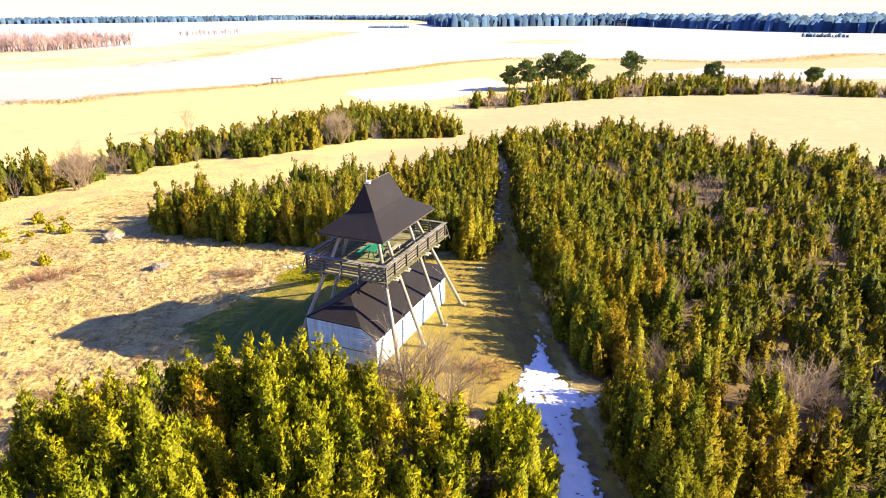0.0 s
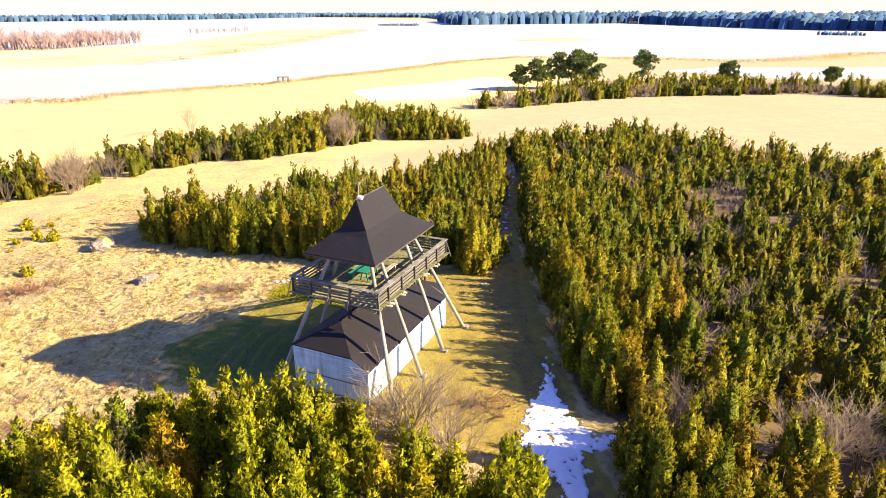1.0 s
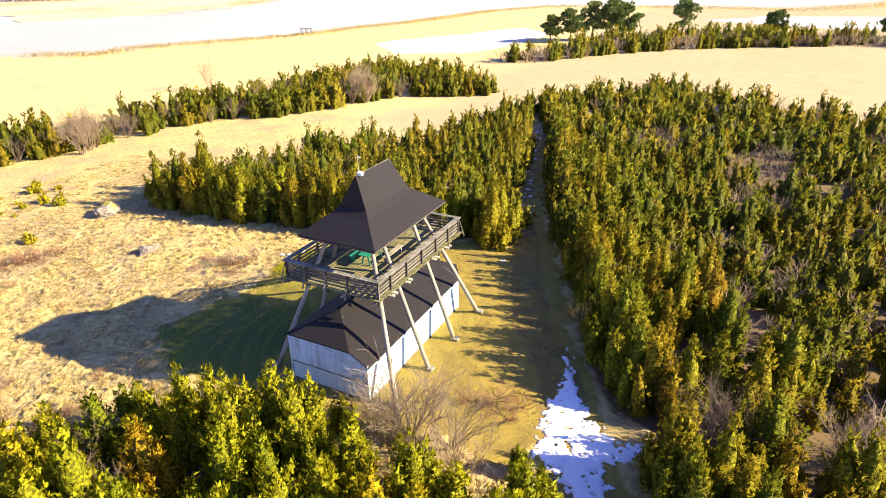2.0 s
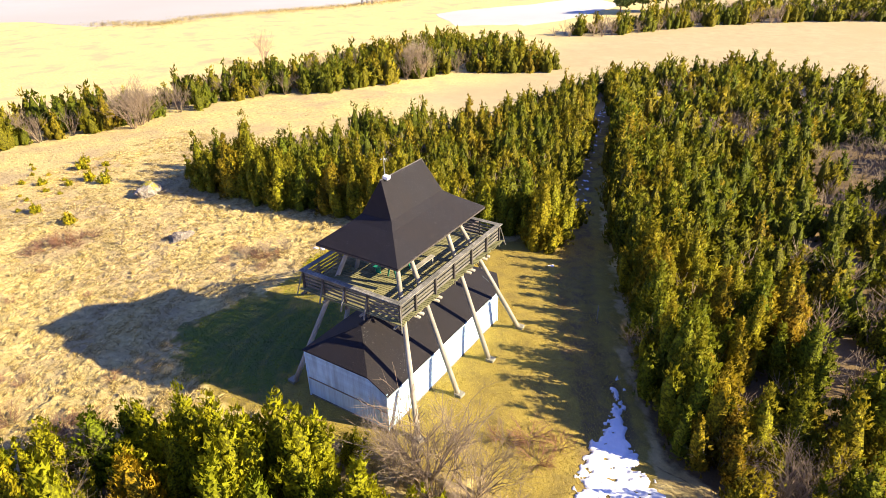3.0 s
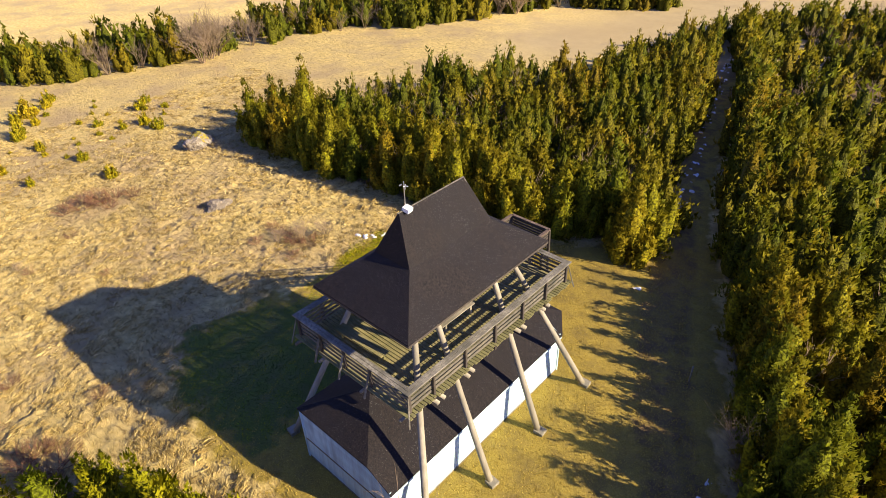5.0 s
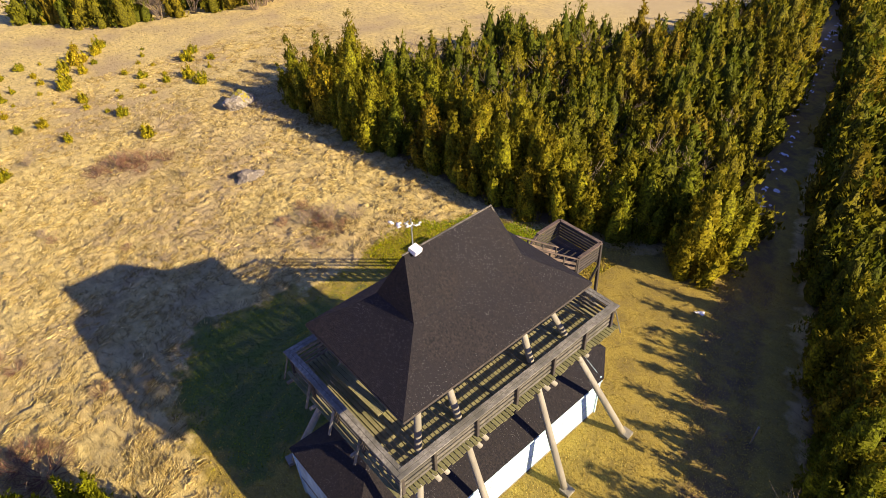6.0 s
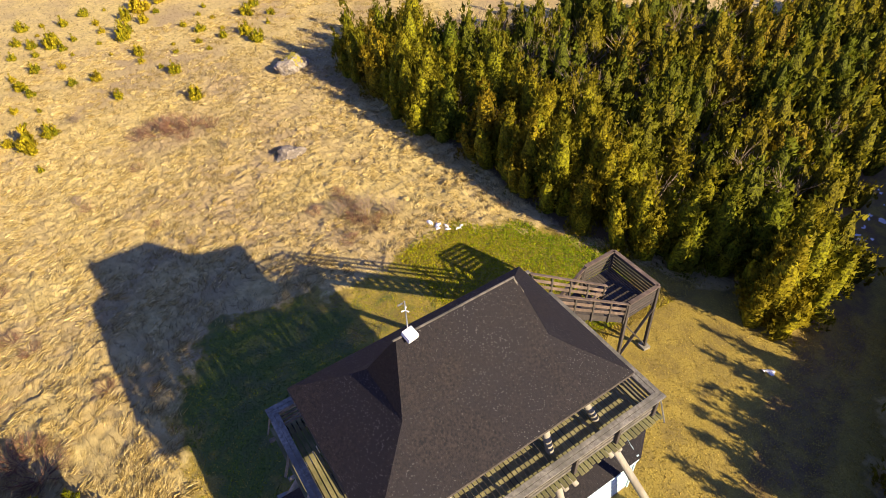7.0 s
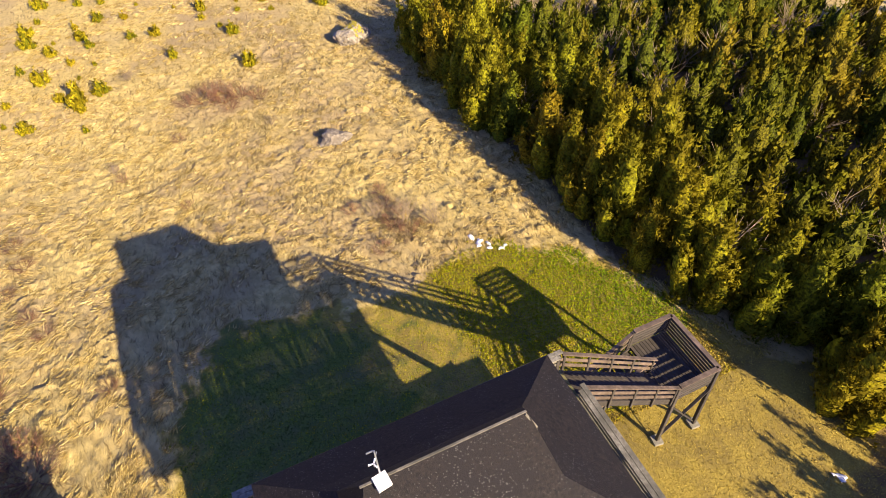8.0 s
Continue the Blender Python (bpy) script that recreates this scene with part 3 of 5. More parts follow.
def build_tower():
    rnd = random.Random(5)
    tw = thing("observation_tower", pose(CX, 6, 0), "timber observation tower on slanting log legs with a flared dark roof", "tower")
    base = Matrix.Translation((-CX, -6, 0))

    def put(name, mesh, material, label="", smooth=False, at=None, parent=None):
        return part(name, mesh, material, parent or tw, label, smooth, at=base @ at if at is not None else base)

    for side in (1, -1):
        for fy, dy in FOOT:
            foot = Vector((CX + side * 4.46, fy, -0.1))
            knee = Vector((CX + side * 2.25, dy, DECK))
            top = foot.lerp(knee, 1.36)
            put("leg", Mesh().log(foot, top, 0.155, 0.12, 14, 8, 0.03, rnd), M_LOG, "pale peeled log leg", True)
            c = foot + Vector((side * 0.05, 0, 0.0))
            yaw = rnd.uniform(-8, 8)
            put("footing", Mesh().box((-0.24, -0.22, -0.25), (0.24, 0.22, 0.18)), M_CONCRETE, "square concrete footing", at=pose(c.x, c.y, 0, 0, 0, yaw))
            # a pair of round cross logs clamps each leg row
    for fy, dy in FOOT:
        for s in (-0.22, 0.22):
            y = dy + s * 0.8 - (0.1 if dy > 6 else -0.1)
            put("cross_log", Mesh().log((RX0 - 0.38, y, DECK - 0.36), (RX1 + 0.23 + rnd.uniform(-0.03, 0.06), y, DECK - 0.36), 0.09, 0.085, 12, 4, 0.01, rnd), M_LOG, "round cross log", True)
    for x in (RX0 + 0.25, CX - 1.1, CX + 1.1, RX1 - 0.25):
        put("joist", Mesh().beam((x, RY0 - 0.05, DECK - 0.15), (x, RY1 + 0.05, DECK - 0.15), 0.12, 0.16), M_GREYWOOD)
    for x in (RX0 + 0.1, CX - 1.6, CX + 0.9, RX1 - 0.12):
        put("outrigger", Mesh().log((x, RY0 - 0.42, DECK - 0.2), (x, RY0 + 0.9, DECK - 0.2), 0.07, 0.07, 8, 2, 0, rnd), M_GREYWOOD, "", True)
    # deck boards run across, their ends standing out past the railing
    n = 64
    w = (RY1 - RY0 + 0.5) / n
    boards = [Mesh().box((RX0 - 0.16 - e, 0.008, -0.035), (RX1 + 0.24 + f, w - 0.028, 0.0)).data("deck_board", M_DECK) for e, f in ((0, 0), (0.03, 0.04), (-0.03, 0.02), (0.02, -0.05))]
    rim_frame = Mesh()
    for a, b in (((RX0, RY0), (RX1, RY0)), ((RX0, RY1), (RX1, RY1)), ((RX0, RY0), (RX0, RY1)), ((RX1, RY0), (RX1, RY1))):
        rim_frame.beam((*a, DECK - 0.13), (*b, DECK - 0.13), 0.06, 0.18)
    deck = put("deck", rim_frame, M_SLAT, "slatted plank deck")
    for k in range(n):
        part("deck_board", boards[rnd.randrange(4)], M_DECK, deck, at=pose(0, RY0 - 0.25 + k * w, DECK + rnd.uniform(-0.006, 0.006)))
    # railing: posts, four slats inside them and a wide cap of two boards
    sides = [((RX1, RY0), (RX1, RY1), [2.35, 4.17, 6.03, 7.92, 9.65]), ((RX0, RY0), (RX0, RY1), [2.35, 4.17, 6.03, 7.92, 9.65]),
             ((RX0, RY0), (RX1, RY0), [-2.62, -1.15, 0.35]), ((RX0, RY1), (RX1, RY1), [-2.72, -0.4, 1.0])]
    for i, ((ax, ay), (bx, by), posts) in enumerate(sides):
        along_y = ax == bx
        out = (1 if ax > CX else -1) if along_y else (1 if ay > 6 else -1)
        ov = Vector((out, 0, 0)) if along_y else Vector((0, out, 0))
        a, b = Vector((ax, ay, 0)), Vector((bx, by, 0))
        for q in posts:
            p = Vector((ax, q, 0)) if along_y else Vector((q, ay, 0))
            put("rail_post", Mesh().beam(p + ov * 0.05 + Vector((0, 0, DECK - 0.4)), p + ov * 0.05 + Vector((0, 0, RAIL_TOP - 0.05)), 0.11, 0.11, up=(1, 0.01, 0)), M_DARKWOOD, "dark square railing post")
            if not along_y or i == 1:
                put("strut", Mesh().beam(p + ov * 0.46 + Vector((0, 0, DECK - 0.32)), p + ov * 0.10 + Vector((0, 0, DECK + 0.72)), 0.05, 0.09, up=(1, 1, 0)), M_GREYWOOD, "slanting railing strut")
        gap = [(a, b)] if i < 3 else [(a, Vector((-4.10, by, 0))), (Vector((-2.72, by, 0)), b)]
        for p0, p1 in gap:
            if (p1 - p0).length < 0.3:
                continue
            d, lift = (p1 - p0).normalized(), 0.012 if along_y else 0.0
            for zz in (DECK + 0.16, DECK + 0.38, DECK + 0.60, DECK + 0.82):
                put("rail_slat", Mesh().beam(p0 - ov * 0.03 + Vector((0, 0, zz)), p1 - ov * 0.03 + Vector((0, 0, zz)), 0.035, 0.125), M_SLAT)
            for s, ww in ((-0.085, 0.15), (0.08, 0.16)):
                e = 0.16 if s > 0 else 0.0
                put("rail_cap", Mesh().beam(p0 + ov * s - d * e + Vector((0, 0, RAIL_TOP - 0.02 + lift)), p1 + ov * s + d * e + Vector((0, 0, RAIL_TOP - 0.02 + lift)), ww, 0.045), M_GREYWOOD, "weathered grey handrail plank")
    for x in (RX0, RX1):
        for y in (RY0, RY1):
            sx, sy = (1 if x > CX else -1), (1 if y > 6 else -1)
            put("rail_post", Mesh().beam((x, y, DECK - 0.4), (x, y, RAIL_TOP - 0.05), 0.13, 0.13, up=(1, 0.01, 0)), M_DARKWOOD, "dark square railing post")
            put("strut", Mesh().beam((x + sx * 0.30, y + sy * 0.34, DECK - 0.35), (x + sx * 0.06, y + sy * 0.08, DECK + 0.85), 0.05, 0.09, up=(1, -1, 0)), M_GREYWOOD, "slanting railing strut")
    # wall plates that carry the roof
    for x in (CX - 1.75, CX + 1.75):
        put("wall_plate", Mesh().log((x, EY0 + 0.25, EZ - 0.16), (x, EY1 - 0.25, EZ - 0.16), 0.12, 0.11, 10, 3, 0, rnd), M_LOG, "", True)
    for y in (2.5, 4.3, 7.7, 9.6):
        put("tie_beam", Mesh().log((EX0 + 0.3, y, EZ - 0.02), (EX1 - 0.3, y, EZ - 0.02), 0.10, 0.10, 10, 2, 0, rnd), M_LOG, "", True)
    # the roof: steep above, flaring out below
    def ring(t):
        """Half-widths and height along the flare, from the eave (0) to the ridge (1)."""
        pts = [(0.0, (EX1 - EX0) / 2, (EY1 - EY0) / 2, EZ), (0.46, KX + 0.32, KY + 0.42, KZ - 0.12), (0.54, KX - 0.06, KY - 0.02, KZ + 0.24), (1.0, 0.02, (RY_N - RY_S) / 2, RZ)]
        for (t0, *p), (t1, *q) in zip(pts, pts[1:]):
            if t <= t1:
                k = (t - t0) / (t1 - t0)
                return [u + (v - u) * k for u, v in zip(p, q)]
        return pts[-1][1:]

    levels = [0, 0.12, 0.24, 0.35, 0.42, 0.46, 0.50, 0.54, 0.60, 0.72, 0.86, 1.0]
    exc = (EX0 + EX1) / 2

    def corner(t, sx, sy, drop=0.0):
        hx, hy, z = ring(t)
        m = exc + (CX - exc) * t
        return Vector((m + sx * hx, RMID + sy * hy, z - drop))

    for nm, q0, q1 in (("roof_slope", (1, -1), (1, 1)), ("roof_hip", (1, 1), (-1, 1)), ("roof_slope", (-1, 1), (-1, -1)), ("roof_hip", (-1, -1), (1, -1))):
        m = Mesh()
        seg = 10
        grid = []
        for t in levels:
            p0, p1 = corner(t, *q0), corner(t, *q1)
            for k in range(seg + 1):
                p = p0.lerp(p1, k / seg)
                sag = 0.02 * noise.noise(p * 0.9)
                grid.append(p + Vector((0, 0, sag if 0 < k < seg else 0)))
        top = len(grid)
        grid += [p - Vector((0, 0, 0.07)) for p in grid]
        fs = []
        for r in range(len(levels) - 1):
            for k in range(seg):
                i = r * (seg + 1) + k
                fs.append((i, i + 1, i + seg + 2, i + seg + 1))
                fs.append((i + top, i + seg + 1 + top, i + seg + 2 + top, i + 1 + top))
        fs += [(k, k + top, k + 1 + top, k + 1) for k in range(seg)]
        m.add(grid, fs)
        roof = put(nm, m, M_FELT, "dark brown-black roofing felt, lichen-spotted")
        edge0, edge1 = corner(0, *q0, 0.10), corner(0, *q1, 0.10)
        part("eave_board", Mesh().beam(edge0, edge1, 0.03, 0.09), M_DARKWOOD, roof)
    put("ridge_cap", Mesh().beam((CX, RY_S - 0.03, RZ + 0.005), (CX, RY_N + 0.03, RZ + 0.005), 0.055, 0.03), M_SLAT, "weathered grey ridge board")
    put("ridge_flashing", Mesh().beam((CX + 0.05, RY_N - 0.02, RZ - 0.01), (CX + 0.20, RY_N + 0.22, RZ - 0.55), 0.06, 0.03, up=(0.8, 0.6, 0.3)), M_SLAT, "pale flashing strip")
    return tw


build_tower()


# ---- stairs to the tower ----
def build_stairs():
    rnd = random.Random(8)
    st = thing("staircase", pose(-4.1, 14, -0.3), "weathered timber staircase with a railed landing beside the tower", "stairs")
    base = Matrix.Translation((4.1, -14, 0.3))

    def put(name, mesh, material, label="", at=None):
        return part(name, mesh, material, st, label, at=base @ at if at is not None else base)

    def flight(x0, x1, y0, z0, y1, z1, n):
        for x in (x0 + 0.03, x1 - 0.03):
            put("stringer", Mesh().beam((x, y0, z0 - 0.12), (x, y1, z1 - 0.12), 0.06, 0.26), M_DARKWOOD)
        tread = Mesh().box((x0 + 0.06, -0.13, -0.04), (x1 - 0.06, 0.13, 0)).data("tread", M_DARKWOOD)
        for k in range(1, n):
            t = k / n
            put("tread", tread, M_GREYWOOD, at=pose(0, y0 + (y1 - y0) * t, z0 + (z1 - z0) * t))
        for x in (x0 - 0.03, x1 + 0.03):
            for k in range(5):
                t = 0.03 + 0.94 * k / 4
                y, z = y0 + (y1 - y0) * t, z0 + (z1 - z0) * t
                put("rail_post", Mesh().beam((x, y, z - 0.28), (x, y, z + 0.95), 0.09, 0.09, up=(1, 0.01, 0)), M_DARKWOOD)
            for hh, wd in ((0.35, 0.13), (0.66, 0.13)):
                put("rail_slat", Mesh().beam((x, y0, z0 + hh), (x, y1, z1 + hh), 0.035, wd), M_STAIRWOOD)
            put("handrail", Mesh().beam((x, y0, z0 + 1.0), (x, y1, z1 + 1.0), 0.15, 0.05), M_STAIRWOOD, "weathered brown handrail plank")

    LX0, LX1, LY0, LY1, LZ = -5.50, -2.76, 16.14, 17.95, 2.9
    flight(-4.08, -2.78, RY1 + 0.15, DECK, LY0, LZ, 18)
    flight(-5.48, -4.22, LY0, LZ, 12.4, land(-4.8, 12.4) + 0.05, 15)
    w = (LY1 - LY0) / 12
    landing = put("landing", Mesh().beam((LX0, LY1, LZ - 0.12), (LX1, LY1, LZ - 0.12), 0.05, 0.16), M_DARKWOOD, "railed timber landing")
    bd = Mesh().box((LX0, 0.008, -0.04), (LX1, w - 0.012, 0)).data("landing_board", M_DARKWOOD)
    for k in range(12):
        part("landing_board", bd, M_SLAT, landing, at=pose(0, LY0 + k * w, LZ + rnd.uniform(-0.004, 0.004)))
    for y in (LY0 + 0.1, LY1 - 0.1):
        put("landing_beam", Mesh().beam((LX0, y, LZ - 0.14), (LX1, y, LZ - 0.14), 0.08, 0.18), M_DARKWOOD)
    # slatted sides of the landing
    for a, b in (((LX1, LY0), (LX1, LY1)), ((LX0, LY1), (LX1, LY1)), ((LX0, LY0 + 0.0), (LX0, LY1))):
        for k in range(5):
            z = LZ + 0.12 + 0.19 * k
            put("rail_slat", Mesh().beam((*a, z), (*b, z), 0.035, 0.13), M_DARKWOOD)
        put("handrail", Mesh().beam((*a, LZ + 1.06), (*b, LZ + 1.06), 0.20, 0.05), M_STAIRWOOD, "wide brown handrail plank")
    for x in (LX0, LX1):
        for y in (LY0, LY1):
            g = land(x, y)
            sx = 0.12 if x > -4 else -0.12
            put("post", Mesh().beam((x + sx, y + (0.06 if y > 17 else -0.06), g), (x, y, LZ + 1.02), 0.15, 0.15, up=(1, 0.01, 0)), M_DARKWOOD, "dark square timber post")
            put("footing", Mesh().box((-0.22, -0.2, -0.2), (0.22, 0.2, 0.16)), M_CONCRETE, "pale concrete footing", at=pose(x + sx, y + (0.06 if y > 17 else -0.06), g, 0, 0, rnd.uniform(-10, 10)))
        for y0, y1 in ((LY0, LY1), (LY1, LY0)):
            put("cross_brace", Mesh().beam((x + 0.06, y0, land(x, y0) + 0.3), (x + 0.06, y1, LZ - 0.35), 0.05, 0.13, up=(1, 0, 0)), M_DARKWOOD, "diagonal cross brace")
    return st


build_stairs()


# ---- things on the deck and the roof ----
def build_picnic_table():
    t = thing("picnic_table", pose(-0.6, 5.0, DECK), "green-painted wooden picnic table standing on the deck", "table")
    for k in range(5):
        part("top_board", Mesh().box((-0.38 + k * 0.155, -0.95, 0.72), (-0.24 + k * 0.155, 0.95, 0.76)), M_GREEN, t)
    for y in (-0.65, 0.65):
        part("leg", Mesh().beam((-0.30, y, 0), (-0.12, y, 0.72), 0.09, 0.05, up=(0, 1, 0)), M_GREEN, t)
        part("leg", Mesh().beam((0.30, y, 0), (0.12, y, 0.72), 0.09, 0.05, up=(0, 1, 0)), M_GREEN, t)
        part("crossbar", Mesh().beam((-0.36, y + 0.05, 0.66), (0.36, y + 0.05, 0.66), 0.05, 0.09), M_GREEN, t)
    return t


build_picnic_table()


def build_bench(at, label, length, material, boards=2):
    b = thing("bench", at, label, "bench", "benches on the deck")
    for k in range(boards):
        part("seat_board", Mesh().box((-0.165 * boards / 2 + k * 0.165, -length / 2, 0.41), (-0.165 * boards / 2 + k * 0.165 + 0.15, length / 2, 0.46)), material, b)
    for y in (-length / 2 + 0.25, length / 2 - 0.25):
        part("support", Mesh().box((-0.14, y - 0.05, 0), (0.14, y + 0.05, 0.41)), material, b)
    return b


build_bench(pose(0.38, 5.95, DECK), "pale wooden plank bench on the tower deck", 2.1, M_LOG)
build_bench(pose(-1.5, 2.25, DECK, 0, 0, 92), "sun-lit yellowish plank bench by the railing", 2.7, M_DECK, 3)
build_bench(pose(-1.6, 5.1, DECK), "green wooden bench beside the picnic table", 1.9, M_GREEN)


def build_station():
    s = thing("weather_station", pose(CX + 0.05, 4.55, RZ), "small weather station with a white box on the roof ridge", "weather station")
    part("box", Mesh().box((-0.15, -0.15, -0.04), (0.15, 0.15, 0.13), pose(0.04, 0, 0, 0, 12, 8)), M_PLASTIC, s, "white plastic box")
    part("mast", Mesh().log((-0.08, 0.02, 0), (-0.08, 0.02, 1.15), 0.022, 0.018, 8, 2), M_METAL, s)
    part("cross_arm", Mesh().log((-0.16, 0.07, 0.92), (0.10, -0.07, 0.92), 0.009, 0.009, 6, 1), M_METAL, s)
    part("wind_vane", Mesh().box((-0.02, -0.20, 0.98), (-0.005, -0.06, 1.03), pose(-0.15, 0.07, 0)), M_METAL, s)
    part("spindle", Mesh().log((0.10, -0.07, 0.92), (0.10, -0.07, 1.08), 0.01, 0.01, 6, 1), M_METAL, s)
    for k in range(3):
        a = k * 2.094 + 0.4
        part("cup_arm", Mesh().log((0.10, -0.07, 1.06), (0.10 + 0.10 * math.cos(a), -0.07 + 0.10 * math.sin(a), 1.06), 0.009, 0.022, 6, 1), M_PLASTIC, s)
    return s


build_station()


# ---- plants ----
def kites(centres, ways, length, width, rnd):
    """Small pointed leaf sprays: one kite of two triangles each, folded a little along its middle."""
    n = len(centres)
    ref = rnd.normal(size=(n, 3))
    side = np.cross(ways, ref)
    side /= np.linalg.norm(side, axis=1, keepdims=True) + 1e-9
    up = np.cross(side, ways)
    le, wi = length[:, None], width[:, None]
    v = np.stack([centres - ways * le * 0.45, centres + side * wi + up * wi * 0.3, centres + ways * le * 0.55, centres - side * wi + up * wi * 0.3], 1).reshape(-1, 3)
    b = np.arange(n)[:, None] * 4
    f = np.concatenate([b + [0, 1, 2], b + [0, 2, 3]], 1).reshape(-1, 3)
    return v, f


def blades(centres, ways, length, width, rnd):
    """Needle sprays: one slim pointed triangle each."""
    n = len(centres)
    side = np.cross(ways, rnd.normal(size=(n, 3)))
    side /= np.linalg.norm(side, axis=1, keepdims=True) + 1e-9
    le, wi = length[:, None], width[:, None]
    v = np.stack([centres - ways * le * 0.4 + side * wi, centres + ways * le * 0.6, centres - ways * le * 0.4 - side * wi], 1).reshape(-1, 3)
    return v, np.arange(n * 3).reshape(-1, 3)


def facing_blades(centres, ways, length, width, faces, soft):
    """Flat sprays, one slim pointed triangle each, whose broad side looks out of the crown."""
    side = np.cross(ways, faces)
    side /= np.linalg.norm(side, axis=1, keepdims=True) + 1e-9
    le, wi = length[:, None], width[:, None]
    v = np.stack([centres - ways * le * 0.4 + side * wi, centres + ways * le * 0.6, centres - ways * le * 0.4 - side * wi], 1)
    turn = (np.cross(v[:, 1] - v[:, 0], v[:, 2] - v[:, 0]) * soft).sum(1) < 0
    v[turn] = v[turn][:, ::-1]
    return v.reshape(-1, 3), np.arange(len(centres) * 3).reshape(-1, 3)


def juniper_crown(seed, tufts, per_tuft, spray, stems, height=5.4, spread=1.75, sides=5, slim=(0.2, 0.32), clumps=9):
    """Pointed shoots from one base, each a ragged plume of clumped branchlets that point up and out, round a thin dense inside.
    Gives vertices, triangles, the number of triangles of the inside, and soft normals that follow the branchlets."""
    rnd = np.random.default_rng(seed)
    shape = lambda u: np.where(u < 0.25, 0.78 + 0.88 * u, 1 - (np.clip(u - 0.25, 0, 0.75) / 0.75) ** 1.7)
    V, F, Nn, o, shoots = [], [], [], 0, []
    for k in range(stems):
        a = 2.4 * k + rnd.uniform(-0.5, 0.5)
        d = spread * (0.05 if k == 0 else rnd.uniform(0.32, 0.74))
        h = height * (1.0 if k == 0 else rnd.uniform(0.42, 0.92) * (1.08 - 0.32 * d / spread))
        base = np.array([math.cos(a) * d * 0.7, math.sin(a) * d * 0.7, 0.02])
        top = np.array([math.cos(a) * d * 1.05, math.sin(a) * d * 1.05, h])
        r = spread * (0.56 if k == 0 else rnd.uniform(0.36, 0.54))
        shoots.append((base, top, r))
        rings = np.array((0.0, 0.22, 0.44, 0.62, 0.8) if sides > 4 else (0.0, 0.27, 0.54, 0.8))
        q = np.arange(sides) * 2 * math.pi / sides
        out = np.stack([np.cos(q), np.sin(q), 0 * q], 1)
        v = np.concatenate([base + (top - base) * u + out * (r * 0.55 * (float(shape(u)) if u < 0.75 else 0.1)) * rnd.uniform(0.85, 1.1, (sides, 1)) for u in rings])
        f = []
        for s in range(len(rings) - 1):
            for j in range(sides):
                p, w = s * sides + j, s * sides + (j + 1) % sides
                f += [(p, w, w + sides), (p, w + sides, p + sides)]
        V.append(v), F.append(np.array(f) + o), Nn.append(np.tile(out + np.array([0, 0, 0.3]), (len(rings), 1)))
        o += len(v)
    inner = sum(len(f) for f in F)
    weight = np.array([np.linalg.norm(t - b) * r for b, t, r in shoots])
    for (b, t, r), share in zip(shoots, weight / weight.sum()):
        # each shoot is made of upright clumps of branchlets, the last one at its tip
        n, cl = max(8, int(tufts * share)), clumps + int(rnd.integers(-1, 2))
        cu = np.append(1 - rnd.uniform(0.15, 1.0, cl) ** 0.6, (0.42, 0.68, 0.86))
        ca = np.append(2.4 * np.arange(cl) + rnd.uniform(-0.7, 0.7, cl), (0, 2, 4))
        full = shape(cu) * r
        core = np.append(full[:-3] * rnd.uniform(0.45, 0.85, cl), full[-3:] * (0.2, 0.15, 0.0))
        cc = b + (t - b) * cu[:, None] + np.stack([np.cos(ca), np.sin(ca), 0 * ca], 1) * core[:, None]
        cr = np.append(r * rnd.uniform(0.30, 0.52, cl) * (1 - 0.45 * cu[:-3]), r * np.array((0.55, 0.42, 0.24)))
        tall = np.append(rnd.uniform(1.2, 2.0, cl), (1.5, 1.7, 2.1))
        area = cr ** 2 * tall
        pick = rnd.choice(len(cu), n, p=area / area.sum())
        way = rnd.normal(size=(n, 3))
        way /= np.linalg.norm(way, axis=1, keepdims=True)
        way[:, 2] = np.where(way[:, 2] < -0.35, -way[:, 2], way[:, 2])
        size = np.stack([cr, cr, cr * tall], 1)[pick]
        c = cc[pick] + way * size * rnd.uniform(0.7, 1.08, (n, 1))
        c[:, 2] = np.maximum(c[:, 2], 0.08)
        mid = b + (t - b) * cu[pick][:, None]
        out = (c - mid) * (1, 1, 0.2)
        out /= np.linalg.norm(out, axis=1, keepdims=True) + 1e-6
        skin = way / size
        skin /= np.linalg.norm(skin, axis=1, keepdims=True)
        axis = skin * 0.5 + np.array([0, 0, 0.8])
        m = per_tuft
        c, axis, out, skin = (np.repeat(q, m, 0) for q in (c, axis, out, skin))
        w = axis + rnd.normal(0, 0.34, (n * m, 3))
        w /= np.linalg.norm(w, axis=1, keepdims=True)
        le = spray * rnd.uniform(0.55, 1.3, n * m)
        off = axis * (rnd.uniform(-0.6, 0.9, n * m) * spray * 0.6)[:, None] + rnd.normal(0, spray * 0.26, (n * m, 3))
        soft = 0.85 * skin + 0.45 * out + np.array([0, 0, 0.35]) + rnd.normal(0, 0.22, (n * m, 3))
        soft /= np.linalg.norm(soft, axis=1, keepdims=True)
        v, f = facing_blades(c + off, w, le, le * rnd.uniform(*slim, n * m), soft + rnd.normal(0, 0.45, (n * m, 3)), soft)
        V.append(v), F.append(f + o), Nn.append(np.repeat(soft, 3, 0))
        o += len(v)
    return np.concatenate(V), np.concatenate(F), inner, np.concatenate(Nn)


